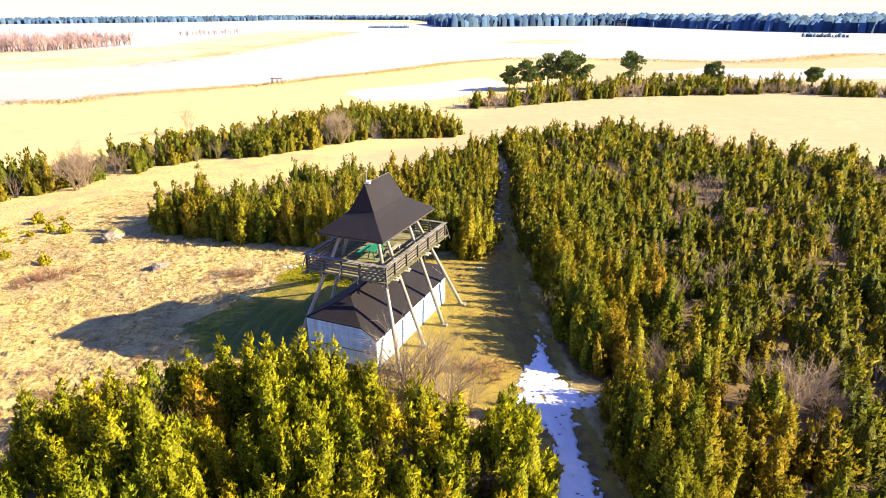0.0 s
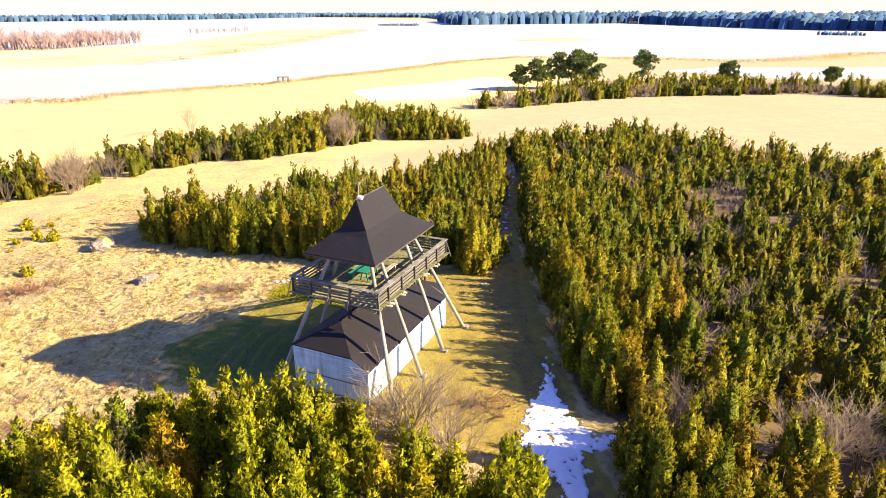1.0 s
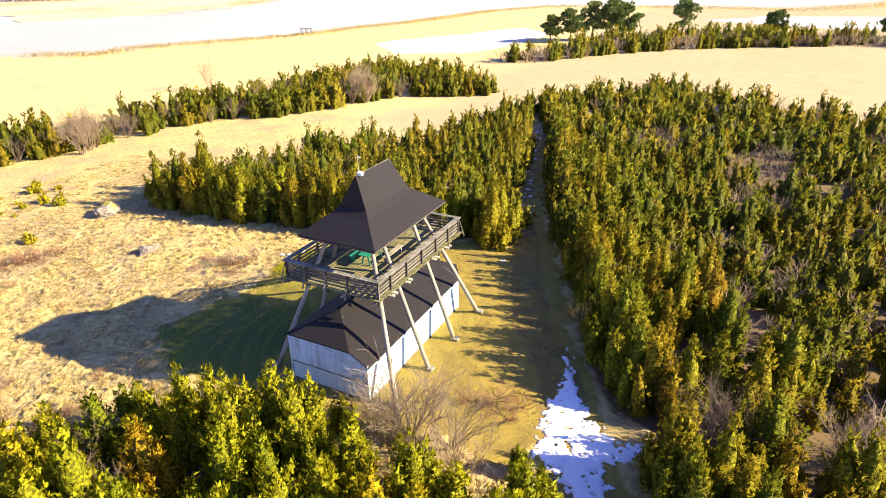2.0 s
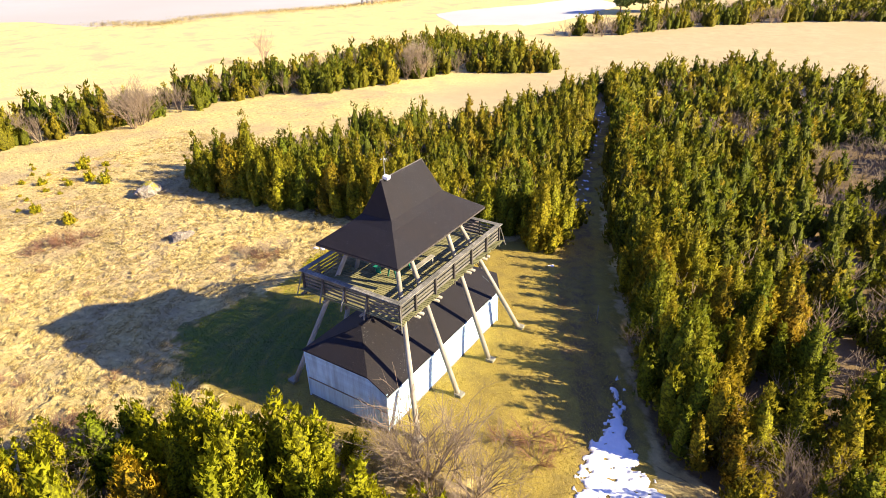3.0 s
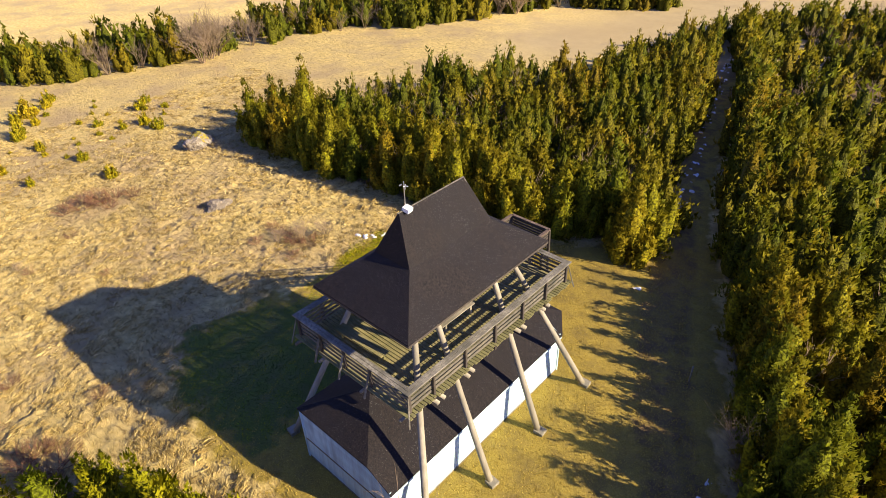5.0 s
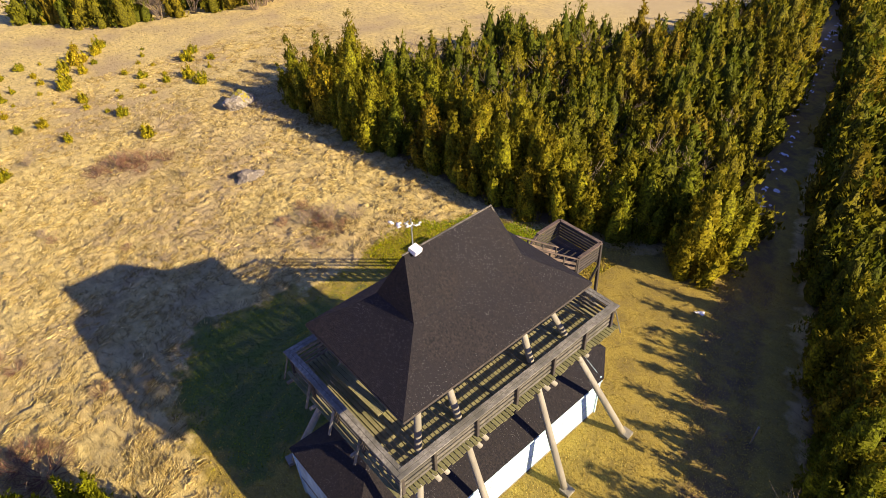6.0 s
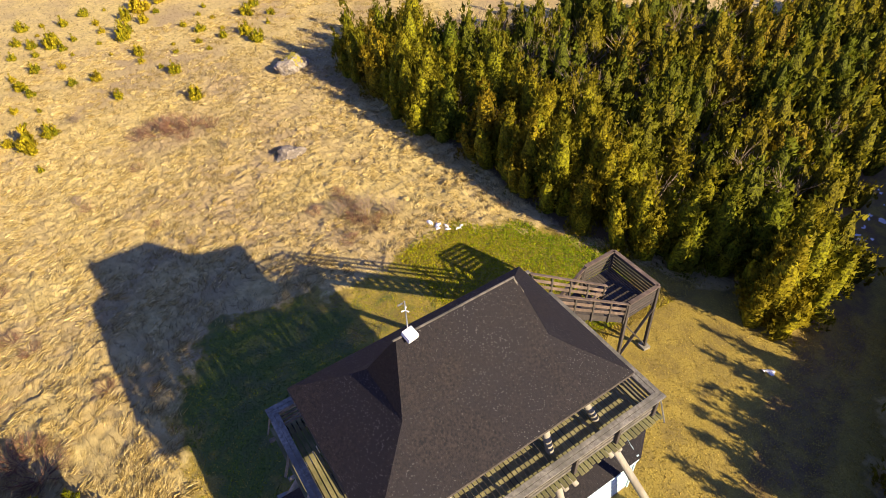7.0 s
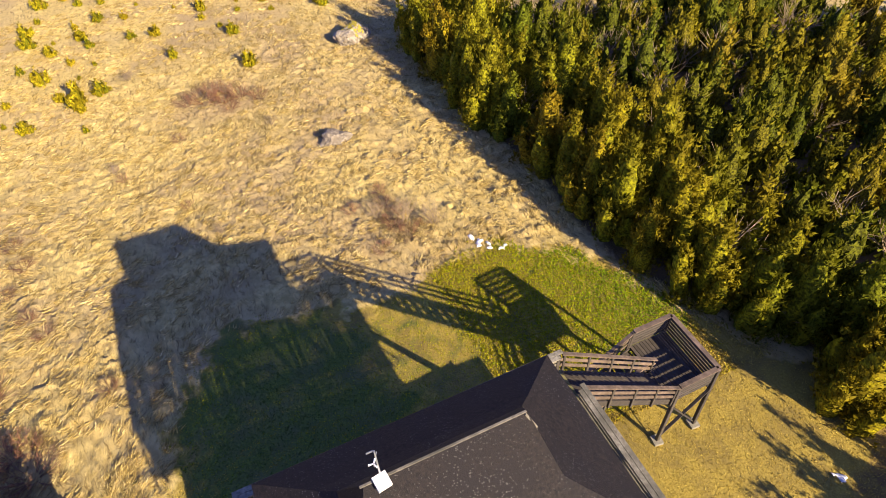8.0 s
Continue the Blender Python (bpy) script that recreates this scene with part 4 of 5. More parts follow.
def bare_crown(seed, stems, height, spread, fine=3, r0=0.035):
    """Leafless stems that fork into finer and finer twigs, each a thin three-sided taper."""
    rnd = random.Random(seed)
    V, F = [], []

    def twig(a, b, ra, rb):
        d = (b - a).normalized()
        s = d.orthogonal().normalized()
        u = d.cross(s)
        o = len(V)
        for p, r in ((a, ra), (b, rb)):
            for k in range(3):
                q = 2.094 * k
                V.append(p + (s * math.cos(q) + u * math.sin(q)) * r)
        for k in range(3):
            j = (k + 1) % 3
            F.append((o + k, o + j, o + 3 + j)), F.append((o + k, o + 3 + j, o + 3 + k))

    def grow(p, way, length, r, depth):
        q = p + way * length
        twig(p, q, r, r * 0.62)
        if depth == 0:
            return
        for k in range(rnd.choice((2, 3, 3))):
            w = (way + Vector((rnd.gauss(0, 0.42), rnd.gauss(0, 0.42), rnd.gauss(0.12, 0.25)))).normalized()
            grow(p.lerp(q, rnd.uniform(0.55, 1.0)), w, length * rnd.uniform(0.55, 0.9), r * 0.6, depth - 1)

    for k in range(stems):
        a = rnd.uniform(0, 6.283)
        lean = rnd.uniform(0.1, 0.75) * spread / height * 1.6
        w = Vector((math.cos(a) * lean, math.sin(a) * lean, 1)).normalized()
        grow(Vector((math.cos(a) * 0.15, math.sin(a) * 0.15, 0)), w, height * rnd.uniform(0.26, 0.4), r0 * rnd.uniform(0.7, 1.2), fine)
    return np.array([tuple(p) for p in V]), np.array(F)


def scatter(poly, gap, rnd, keep=lambda x, y: True, tries=30):
    """Places inside an outline, no two nearer than gap."""
    xs, ys = [p[0] for p in poly], [p[1] for p in poly]
    area = (max(xs) - min(xs)) * (max(ys) - min(ys))
    cells, out = {}, []
    for _ in range(int(area / gap ** 2 * tries / 8)):
        x, y = rnd.uniform(min(xs), max(xs)), rnd.uniform(min(ys), max(ys))
        i, j = int(x // gap), int(y // gap)
        if any(math.hypot(x - a, y - b) < gap for di in (-1, 0, 1) for dj in (-1, 0, 1) for a, b in cells.get((i + di, j + dj), ())):
            continue
        if inside(x, y, poly) and keep(x, y):
            cells.setdefault((i, j), []).append((x, y))
            out.append((x, y))
    return out


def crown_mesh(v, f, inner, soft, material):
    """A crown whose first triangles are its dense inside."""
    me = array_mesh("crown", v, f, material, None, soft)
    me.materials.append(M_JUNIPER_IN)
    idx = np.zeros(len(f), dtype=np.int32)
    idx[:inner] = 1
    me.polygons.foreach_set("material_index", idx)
    return me


JUNIPERS, WOOD_JUNIPERS, SEEDLINGS = [], [], []
for k in range(10):
    bright = k < 5
    jun = thing("juniper", pose(0, 0, 0), "bushy yellow-green juniper with upright pointed shoots" if bright else "juniper at the edge of the wood, needles darkened to stand in for shade", "juniper bush", "juniper thicket")
    part("trunk", Mesh().log((0, 0, -0.15), (0.03, 0.02, 3.2), 0.08, 0.03, 7, 4, 0.05), M_BARK, jun, smooth=True)
    part("crown", crown_mesh(*juniper_crown(20 + k, 820 if bright else 1000, 5, 0.23 if bright else 0.185, 5 + k % 3, height=5.1, spread=1.95), M_JUNIPER if bright else M_JUNIPER_SHADED), M_JUNIPER, jun)
    (JUNIPERS if bright else WOOD_JUNIPERS).append(jun)
for k in range(4):
    jun = thing("juniper_seedling", pose(0, 0, 0), "low yellow-green juniper seedling in the dry meadow", "juniper bush", "juniper seedlings")
    part("trunk", Mesh().log((0, 0, -0.15), (0.03, 0.02, 1.6), 0.06, 0.03, 6, 2, 0.05), M_BARK, jun, smooth=True)
    part("crown", crown_mesh(*juniper_crown(40 + k, 150, 4, 0.42, 5, height=3.4, spread=1.9, sides=4), M_SEEDLING), M_SEEDLING, jun)
    SEEDLINGS.append(jun)
MID_JUNIPERS = [juniper_crown(60 + k, 180, 4, 0.33, 4 + k % 3, height=4.9, spread=2.1, sides=4, clumps=6) for k in range(9)]
FAR_JUNIPERS = [juniper_crown(80 + k, 72, 4, 0.50, 3 + k % 3, height=4.6, spread=2.3, sides=4, clumps=4) for k in range(8)]
BARE = []
for k in range(4):
    bush = thing("bare_shrub", pose(0, 0, 0), "leafless grey-brown shrub with fine upright twigs", "shrub", "leafless shrubs")
    part("crown", array_mesh("crown", *bare_crown(90 + k, 15, 3.4, 1.9, 4, 0.03), M_TWIG), M_TWIG, bush)
    BARE.append(bush)
RED = []
for k in range(3):
    bush = thing("heath_shrub", pose(0, 0, 0), "low leafless reddish-brown shrub in the dry grass", "shrub", "leafless shrubs")
    part("crown", array_mesh("crown", *bare_crown(120 + k, 25, 1.0, 2.3, 3, 0.012), M_TWIG_RED), M_TWIG_RED, bush)
    RED.append(bush)
FAR_BARE = [(*bare_crown(140 + k, 9, 5.2, 2.4, 2, 0.045), 0) for k in range(4)]
PLACED = set()


def plant(proto, x, y, s, rnd, squash=1.0):
    m = pose(x, y, land(x, y) - 0.03, rnd.uniform(-4, 4), rnd.uniform(-4, 4), rnd.uniform(0, 360))
    if proto.name in PLACED:
        ob = copy_thing(proto, m)
    else:
        ob = proto
        ob.matrix_basis = m
        PLACED.add(proto.name)
    ob.scale = (s, s, s * squash)
    return ob


def thicket(name, spots, protos, material, label, category, seed, size=(0.75, 1.15)):
    """One joined mesh of many far plants."""
    rnd = np.random.default_rng(seed)
    V, F, T, I, S, o = [], [], [], [], [], 0
    for x, y in spots:
        v, f, inner, *soft = protos[rnd.integers(len(protos))]
        I.append(np.arange(len(f)) < inner)
        a, s = rnd.uniform(0, 6.283), rnd.uniform(*size)
        c, d = math.cos(a) * s, math.sin(a) * s
        w = np.stack([v[:, 0] * c - v[:, 1] * d + x, v[:, 0] * d + v[:, 1] * c + y, v[:, 2] * s * rnd.uniform(0.8, 1.06) + land(x, y) - 0.05], 1)
        V.append(w), F.append(f + o)
        if soft:
            n = soft[0]
            S.append(np.stack([n[:, 0] * c - n[:, 1] * d, n[:, 0] * d + n[:, 1] * c, n[:, 2] * s], 1))
        # tints lean to the dark end, in place of shade inside the thickets
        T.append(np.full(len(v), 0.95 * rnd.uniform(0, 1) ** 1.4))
        o += len(v)
    me = array_mesh(name, np.concatenate(V), np.concatenate(F), material, np.concatenate(T), np.concatenate(S) if S else None)
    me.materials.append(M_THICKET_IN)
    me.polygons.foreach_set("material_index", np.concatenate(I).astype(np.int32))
    return tagged(new(name, me), label, category, kind="stuff")


rnd = random.Random(11)
near_n = scatter(WOOD_N, 1.8, rnd)
all_l = scatter(WOOD_L, 1.82, rnd)
all_r = scatter(WOOD_R, 2.1, rnd, lambda x, y: math.hypot(x - 20.3, y - 6) > 2.4 and math.hypot(x - 28, y - 8.5) > 3.6)
# bushes fill the edge along the track
for (ax, ay), (bx, by) in zip(WOOD_R[:7], WOOD_R[1:7]):
    n = int(math.hypot(bx - ax, by - ay) / 1.5)
    all_r += [(ax + (bx - ax) * (k + rnd.uniform(0.2, 0.8)) / n + rnd.uniform(-0.1, 0.7), ay + (by - ay) * (k + 0.5) / n) for k in range(n)]
all_l += [(-0.7, 27.2), (-0.9, 29.4), (-1.2, 31.6)]
near_l, far_l = [p for p in all_l if p[1] < 28], [p for p in all_l if p[1] >= 28]
near_r = [p for p in all_r if p[1] < 25 and p[0] < 30 - 0.45 * p[1]]
taken = set(near_r)
far_r = [p for p in all_r if p not in taken]
taken_r = set(far_r)
near = near_n + near_l + near_r
for x, y in near:
    low = 1.14 if y < 0 and x < 18 else 1.27 if x < 3 else 1.15
    if x > 5 and y > 4 and off_line(x, y, TRACK) < 5.4:
        # the foot of the wood keeps clear of the track
        x += 1.1
    plant((JUNIPERS if y < 0 and x < 18 else WOOD_JUNIPERS)[rnd.randrange(5)], x, y, rnd.uniform(0.78, 1.16) * low, rnd, rnd.uniform(0.8, 1.04))
for x, y, s in ((-0.5, 24.6, 1.2), (-0.9, 26.6, 1.35), (-3.0, 27.4, 1.3),
                (18.6, 2.4, 1.0), (19.3, 0.4, 1.1), (20.2, -1.8, 1.15), (21, -4.0, 1.2), (22, -6.2, 1.2), (23, -8.5, 1.2), (20.9, 1.6, 1.2), (22.2, -0.7, 1.2), (23.2, -4, 1.25), (16.6, 7.8, 1.1), (15.2, 9.6, 1.15), (18.4, 8.2, 1.1), (14.0, 12.0, 1.15)):
    plant(WOOD_JUNIPERS[rnd.randrange(5)], x, y, s, rnd)
for x, y, s in ((11.6, -0.9, 0.42), (-9.3, -7.4, 0.7), (1.9, -2.6, 0.55), (-0.4, -3.1, 0.5)):
    plant(JUNIPERS[rnd.randrange(5)], x, y, s, rnd)
hedge = scatter(WOOD_F, 1.85, rnd)
belt = scatter(WOOD_B, 2.2, rnd)


def apart(spots, share):
    """Splits places into evergreen ones and a share of leafless ones, which keep together in drifts."""
    dry = [p for p in spots if off_line(p[0], p[1], TRACK) > 8 and noise.noise((p[0] * 0.11, p[1] * 0.11, 5)) + rnd.uniform(-0.35, 0.35) > share]
    other = set(dry)
    return [p for p in spots if p not in other], dry


for nm, spots, share, size, protos, label, dry_label in (
        ("juniper_thicket", far_l, 0.42, (0.75, 1.25), MID_JUNIPERS, "dense thicket of yellow-green junipers beside the track", "leafless grey-brown bushes among the junipers"),
        ("juniper_thicket", [p for p in far_r if p[1] < 60], 0.41, (0.6, 1.2), MID_JUNIPERS, "wide dense juniper wood along the track", "leafless brown bushes in the juniper wood"),
        ("juniper_thicket", [p for p in far_r if p[1] >= 60], 0.20, (0.6, 1.3), FAR_JUNIPERS, "far part of the juniper wood before the field", "leafless purplish bushes in the far juniper wood"),
        ("juniper_hedge", hedge, 0.30, (0.9, 1.4), FAR_JUNIPERS, "uneven belt of junipers across the meadow", "leafless pale bushes in the juniper belt"),
        ("juniper_hedge", belt, -0.02, (1.1, 1.65), FAR_JUNIPERS, "far dark-green juniper belt along the field", "leafless reddish bushes along the far field")):
    green_spots, dry_spots = apart(spots, share)
    if nm == "juniper_thicket" and share == 0.41 and protos is MID_JUNIPERS and spots[0] in taken_r:
        # tall close trees that keep the track in the shade
        edge = [(x + 0.8, y) for x, y in green_spots if off_line(x, y, TRACK) < 8]
        edge += [(x + rnd.uniform(2.2, 3.8), y) for x, y in edge if y < 55]
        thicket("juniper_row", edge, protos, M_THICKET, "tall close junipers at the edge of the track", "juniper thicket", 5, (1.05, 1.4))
        green_spots = [p for p in green_spots if off_line(p[0], p[1], TRACK) >= 8]
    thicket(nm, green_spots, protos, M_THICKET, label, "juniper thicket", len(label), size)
    thicket("bare_thicket", dry_spots, FAR_BARE, M_TWIG, dry_label, "bare bushes", len(label) + 1, (0.5, 0.95) if nm == "juniper_thicket" else (0.8, 1.35))

# grey leafless bushes between the junipers close by
dead = [p for p in scatter([(-40, 22), (-10, 23.5), (-3, 26), (-6, 40), (-20, 52), (-38, 36)], 3.3, rnd)] + [p for p in scatter([(19, 8), (22, -8), (40, -10), (42, 22), (10, 38), (9, 24)], 3.3, rnd)]
thicket("bare_thicket", dead, FAR_BARE, M_TWIG, "grey leafless bushes between the junipers", "bare bushes", 77, (0.6, 0.95))
# leafless shrubs at the edges of the woods
for x, y, s, q in ((5.4, -1.4, 1.75, 1), (6.3, -2.2, 1.5, 1), (3.6, -2.0, 1.0, 1), (7.8, -1.0, 1.3, 1), (9.0, -2.6, 1.2, 1), (20.3, 5.8, 1.35, 1), (21.4, 7.2, 1.1, 1), (27.0, 7.6, 1.4, 1), (29.2, 9.4, 1.4, 1), (28.4, 6.6, 1.3, 1), (30.4, 7.6, 1.2, 1), (-74.0, 36.5, 2.2, 0.9), (-72.4, 33.2, 2.1, 0.9), (-75.4, 33.8, 2.2, 0.9), (-73.2, 35.0, 2.4, 0.9), (-76.5, 36.8, 2.0, 0.9), (-56, 87, 2.3, 1), (-56, 83.4, 2.2, 1),
                   (-54.7, 85, 2.1, 1), (-53, 83, 1.7, 1), (-70, 71, 1.6, 1), (-94, 80, 2.0, 1.2), (12.2, -8, 1.1, 1), (-9.8, -9.6, 1.0, 1), (-13, -18, 1.3, 1), (-6, -12, 1.2, 1), (8, -9, 1.2, 1), (17.2, 7.4, 0.9, 1), (11.4, 13, 0.9, 1), (-20.3, 12.0, 0.62, 0.85), (-19.2, 13.4, 0.55, 0.85), (-21.4, 10.6, 0.5, 0.8), (-41, 5.2, 0.4, 0.8), (-34.6, 7.4, 0.36, 0.9), (-24.5, 2.0, 0.3, 0.8), (-34, -3.4, 0.35, 0.8), (-47, -1.5, 0.4, 0.8)):
    plant(BARE[rnd.randrange(4)], x, y, s, rnd, q)
for x, y, s in ((-40.6, 2.2, 1.3), (-40.2, 3.6, 1.7), (-39.8, 4.9, 1.8), (-41.4, 4.2, 1.3), (-39.8, 6.2, 1.5), (-38.9, 7.4, 1.2), (-38.4, 5.2, 1.1), (-12.9, -8.2, 1.7), (-14.4, -9.2, 1.5), (-11.9, -9.2, 1.4), (-23.6, 11.6, 0.8), (-22.2, 11.4, 0.9), (-20.9, 11.7, 1.0), (-19.8, 11.3, 0.9), (-18.9, 11.6, 0.9), (-18.5, 10.0, 0.8), (-19.2, 12.6, 0.8), (-22.8, -8.6, 0.9), (-21.2, -7.8, 0.8), (-16.0, -4.8, 0.8), (-27.2, -9.0, 1.0), (-29.4, -9.6, 0.9), (-20.4, 11.2, 0.9), (-22.5, 9.4, 0.8), (-36, 1.0, 0.8), (8.4, 3.6, 1.5), (9.4, 2.4, 1.4), (7.4, 2.8, 1.3), (10.0, 4.0, 1.2), (-14.5, -8.5, 1.3), (-18, -10, 1.4), (-25, -10, 1.0), (-33, -3, 0.7), (-28, 0.5, 0.6)):
    plant(RED[rnd.randrange(3)], x, y, s, rnd)
# low brown undergrowth along the foot of the wood
for k in range(14):
    x, y = 14.6 - 0.52 * k + rnd.uniform(-0.3, 0.3), 8.2 + 1.45 * k
    plant(RED[k % 3], x + 0.2, y, rnd.uniform(0.6, 0.95), rnd)
# seedlings in the meadow
seed_area = [(-75, -8), (-40, -12), (-38, 0), (-46, 10), (-50, 20), (-62, 22), (-76, 12)]
for x, y in scatter(seed_area, 2.1, rnd):
    if rnd.random() < 0.85 - 0.6 * (x > -55 and y > -2):
        plant(SEEDLINGS[rnd.randrange(4)], x, y, rnd.choice((0.16, 0.2, 0.27, 0.34, 0.42, 0.52)), rnd, rnd.uniform(0.7, 1.0))
for x, y, s in ((-44.8, -5.4, 0.42), (-51.1, 7.8, 0.27), (-66, -0.9, 0.4), (-70, 9, 0.5), (-64, 6, 0.4)):
    plant(SEEDLINGS[rnd.randrange(4)], x, y, s * 1.5, rnd, 1.0)


# ---- boulders and snow ----
def boulder(x, y, z, size, seed, label, moss=False):
    bm = bmesh.new()
    bmesh.ops.create_icosphere(bm, subdivisions=5, radius=1)
    rk = random.Random(seed)
    cuts = [(Vector((rk.gauss(0, 1), rk.gauss(0, 1), rk.gauss(0.3, 0.8))).normalized(), rk.uniform(0.62, 0.86)) for _ in range(9)]
    for v in bm.verts:
        for way, far in cuts:
            over = v.co.dot(way) - far
            if over > 0:
                v.co -= way * over * 0.92
        n = noise.noise(v.co * 1.1 + Vector((seed, 0, 0))) * 0.35 + abs(noise.noise(v.co * 2.4 + Vector((0, seed, 0)))) * 0.16 + noise.noise(v.co * 7) * 0.05 + noise.noise(v.co * 17) * 0.025
        v.co = v.co * (1 + n)
        v.co = Vector((v.co.x * size[0], v.co.y * size[1], max(v.co.z, -0.5) * size[2]))
    me = bpy.data.meshes.new("boulder")
    bm.to_mesh(me)
    bm.free()
    me.materials.append(M_ROCK_PALE if moss else M_ROCK)
    ob = new("boulder", me)
    ob.matrix_basis = pose(x, y, z, 0, 0, seed * 40)
    if moss:
        cap = Mesh()
        for p in me.polygons:
            c = p.center
            if p.normal.z > 0.3 and math.hypot(c.x - 0.1, c.y) < 0.8 + 0.5 * noise.noise(c * 2.4) and noise.noise(c * 5) > -0.25:
                cap.add([me.vertices[i].co + p.normal * 0.03 for i in p.vertices], [tuple(range(len(p.vertices)))])
        part("moss", cap, M_MOSS, ob, "yellow-green moss cushion")
    return tagged(ob, label, "boulder", "boulders in the meadow")


boulder(-44.6, 17.0, land(-44.6, 17) + 0.35, (1.5, 1.15, 0.95), 3, "large grey boulder with yellow-green moss and lichen", True)
boulder(-30.4, 10.8, land(-30.4, 10.8) + 0.15, (1.15, 0.85, 0.6), 7, "low flat-topped grey boulder in the dry grass")


def snow_patch(name, poly, thresh, scale, seed, label, thick=0.06, cell=0.16):
    """Thawing snow: what is left of a thin cover, with holes and ragged edges."""
    xs, ys = [p[0] for p in poly], [p[1] for p in poly]
    x0, y0 = min(xs), min(ys)
    nx, ny = int((max(xs) - x0) / cell) + 2, int((max(ys) - y0) / cell) + 2
    idx, v, f = {}, [], []

    def depth(i, j):
        x, y = x0 + i * cell, y0 + j * cell
        d = min(1.0, rim(x, y, poly) / 0.35)
        n = noise.fractal(Vector((x * scale, y * scale, seed)), 0.7, 2.2, 4)
        return min(d, 1) * 0.6 + n - thresh

    def vert(i, j):
        if (i, j) not in idx:
            x, y = x0 + i * cell, y0 + j * cell
            h = depth(i, j)
            idx[i, j] = len(v)
            v.append((x + 0.04 * noise.noise((x * 3, y * 3, 1)), y + 0.04 * noise.noise((x * 3, y * 3, 5)), land(x, y) + 0.02 + (min(thick, 0.25 * h) if h > 0 else -0.12)))
        return idx[i, j]

    for i in range(nx):
        for j in range(ny):
            if sum(depth(i + a, j + b) > 0 for a in (0, 1) for b in (0, 1)) >= 2:
                f.append((vert(i, j), vert(i + 1, j), vert(i + 1, j + 1), vert(i, j + 1)))
    me = bpy.data.meshes.new(name)
    me.from_pydata(v, [], f)
    me.polygons.foreach_set("use_smooth", [True] * len(f))
    me.materials.append(M_SNOW)
    return tagged(new(name, me), label, "snow", kind="stuff")


snow_patch("snow_patch", [(10.7, 10.9), (11.6, 7.6), (11.5, 6.0), (11.2, 5.2), (11.4, 4), (11.7, 2.4), (11.8, 0.8), (13.4, 0.2), (15.0, -1.2), (15.9, -3.6), (16.2, -6), (17.5, -10), (19.2, -9), (18.3, -4.4), (17.2, -2.8), (16.2, -0.5), (15.4, 2), (17.2, 3.2), (17.4, 4.5), (15.4, 4.0), (13.7, 5.0), (12.2, 7.6)], 0.0, 2.4, 3, "bright patch of thawing snow on the track", cell=0.11)
snow_patch("snow_patch", [(-17.6, 14.6), (-16.8, 14.4), (-15.4, 15.4), (-15.2, 16.2), (-16.4, 15.9)], 0.5, 2.2, 8, "small remnant of snow at the lawn's edge", cell=0.1)
snow_patch("snow_patch", [(1.3, 21.7), (1.9, 21.7), (2.1, 22.2), (1.5, 22.3)], 0.36, 1.6, 5, "small remnant of snow on the grass", cell=0.1)
line = TRACK[1:5]
snow_patch("snow_streak", [(x - 0.8, y) for x, y in line] + [(x + 0.9, y) for x, y in reversed(line)], 0.92, 2.4, 12, "thin streaks of snow along the shaded track", cell=0.22)


# ---- meadow grass ----
def meadow():
    """Tussocks of long dry grass, each a fan of blades laid over by the wind, and loose blades between them."""
    rg = np.random.default_rng(4)
    C, W, T, Ln = [], [], [], []
    while len(T) < 200000:
        x, y = (rg.uniform(-64, -8), rg.uniform(-24, 36)) if rg.uniform() < 0.93 else (rg.uniform(-12, 14), rg.uniform(-6, 1))
        if inside(x, y, LAWN) or inside(x, y, WOOD_L) or inside(x, y, WOOD_N) or off_line(x, y, TRACK) < 3 or inside(x, y, WOOD_R) or off_line(x, y, OLD_RUT) < 0.7:
            continue
        full = noise.noise((x * 0.25, y * 0.25, 3)) > -0.3
        a, t = flow(x, y) + 0.9 * noise.noise((x * 0.5, y * 0.5, 1)), rg.uniform(0, 1)
        size = rg.uniform(0.6, 1.25) if full else 0.5
        ca, sa = math.cos(a), math.sin(a)
        for k in range(16 if full else 6):
            b = a + rg.normal(0, 0.5)
            q = rg.uniform(0.0, 0.34) * size
            side = rg.normal(0, 0.13) * size
            px, py = x + math.cos(b) * q - sa * side, y + math.sin(b) * q + ca * side
            C.append((px, py, land(px, py) + max(0.0, 1 - max(0.0, py - 23, -46 - px, -13 - py) / 14) * tussocks(px, py) + rg.uniform(-0.01, 0.12)))
            W.append((math.cos(b), math.sin(b), rg.uniform(-0.3, 0.35)))
            T.append(min(1, max(0, t + rg.normal(0, 0.2))))
            Ln.append(size * rg.uniform(0.2, 0.5))
    C, W, le = np.array(C), np.array(W), np.array(Ln)
    W /= np.linalg.norm(W, axis=1, keepdims=True)
    v, f = blades(C, W, le, le * 0.05, rg)
    return tagged(new("meadow_grass", array_mesh("meadow_grass", v, f, M_GRASS, np.repeat(T, 3))), "long dry straw-coloured grass matted by the wind", "grass", kind="stuff")


meadow()


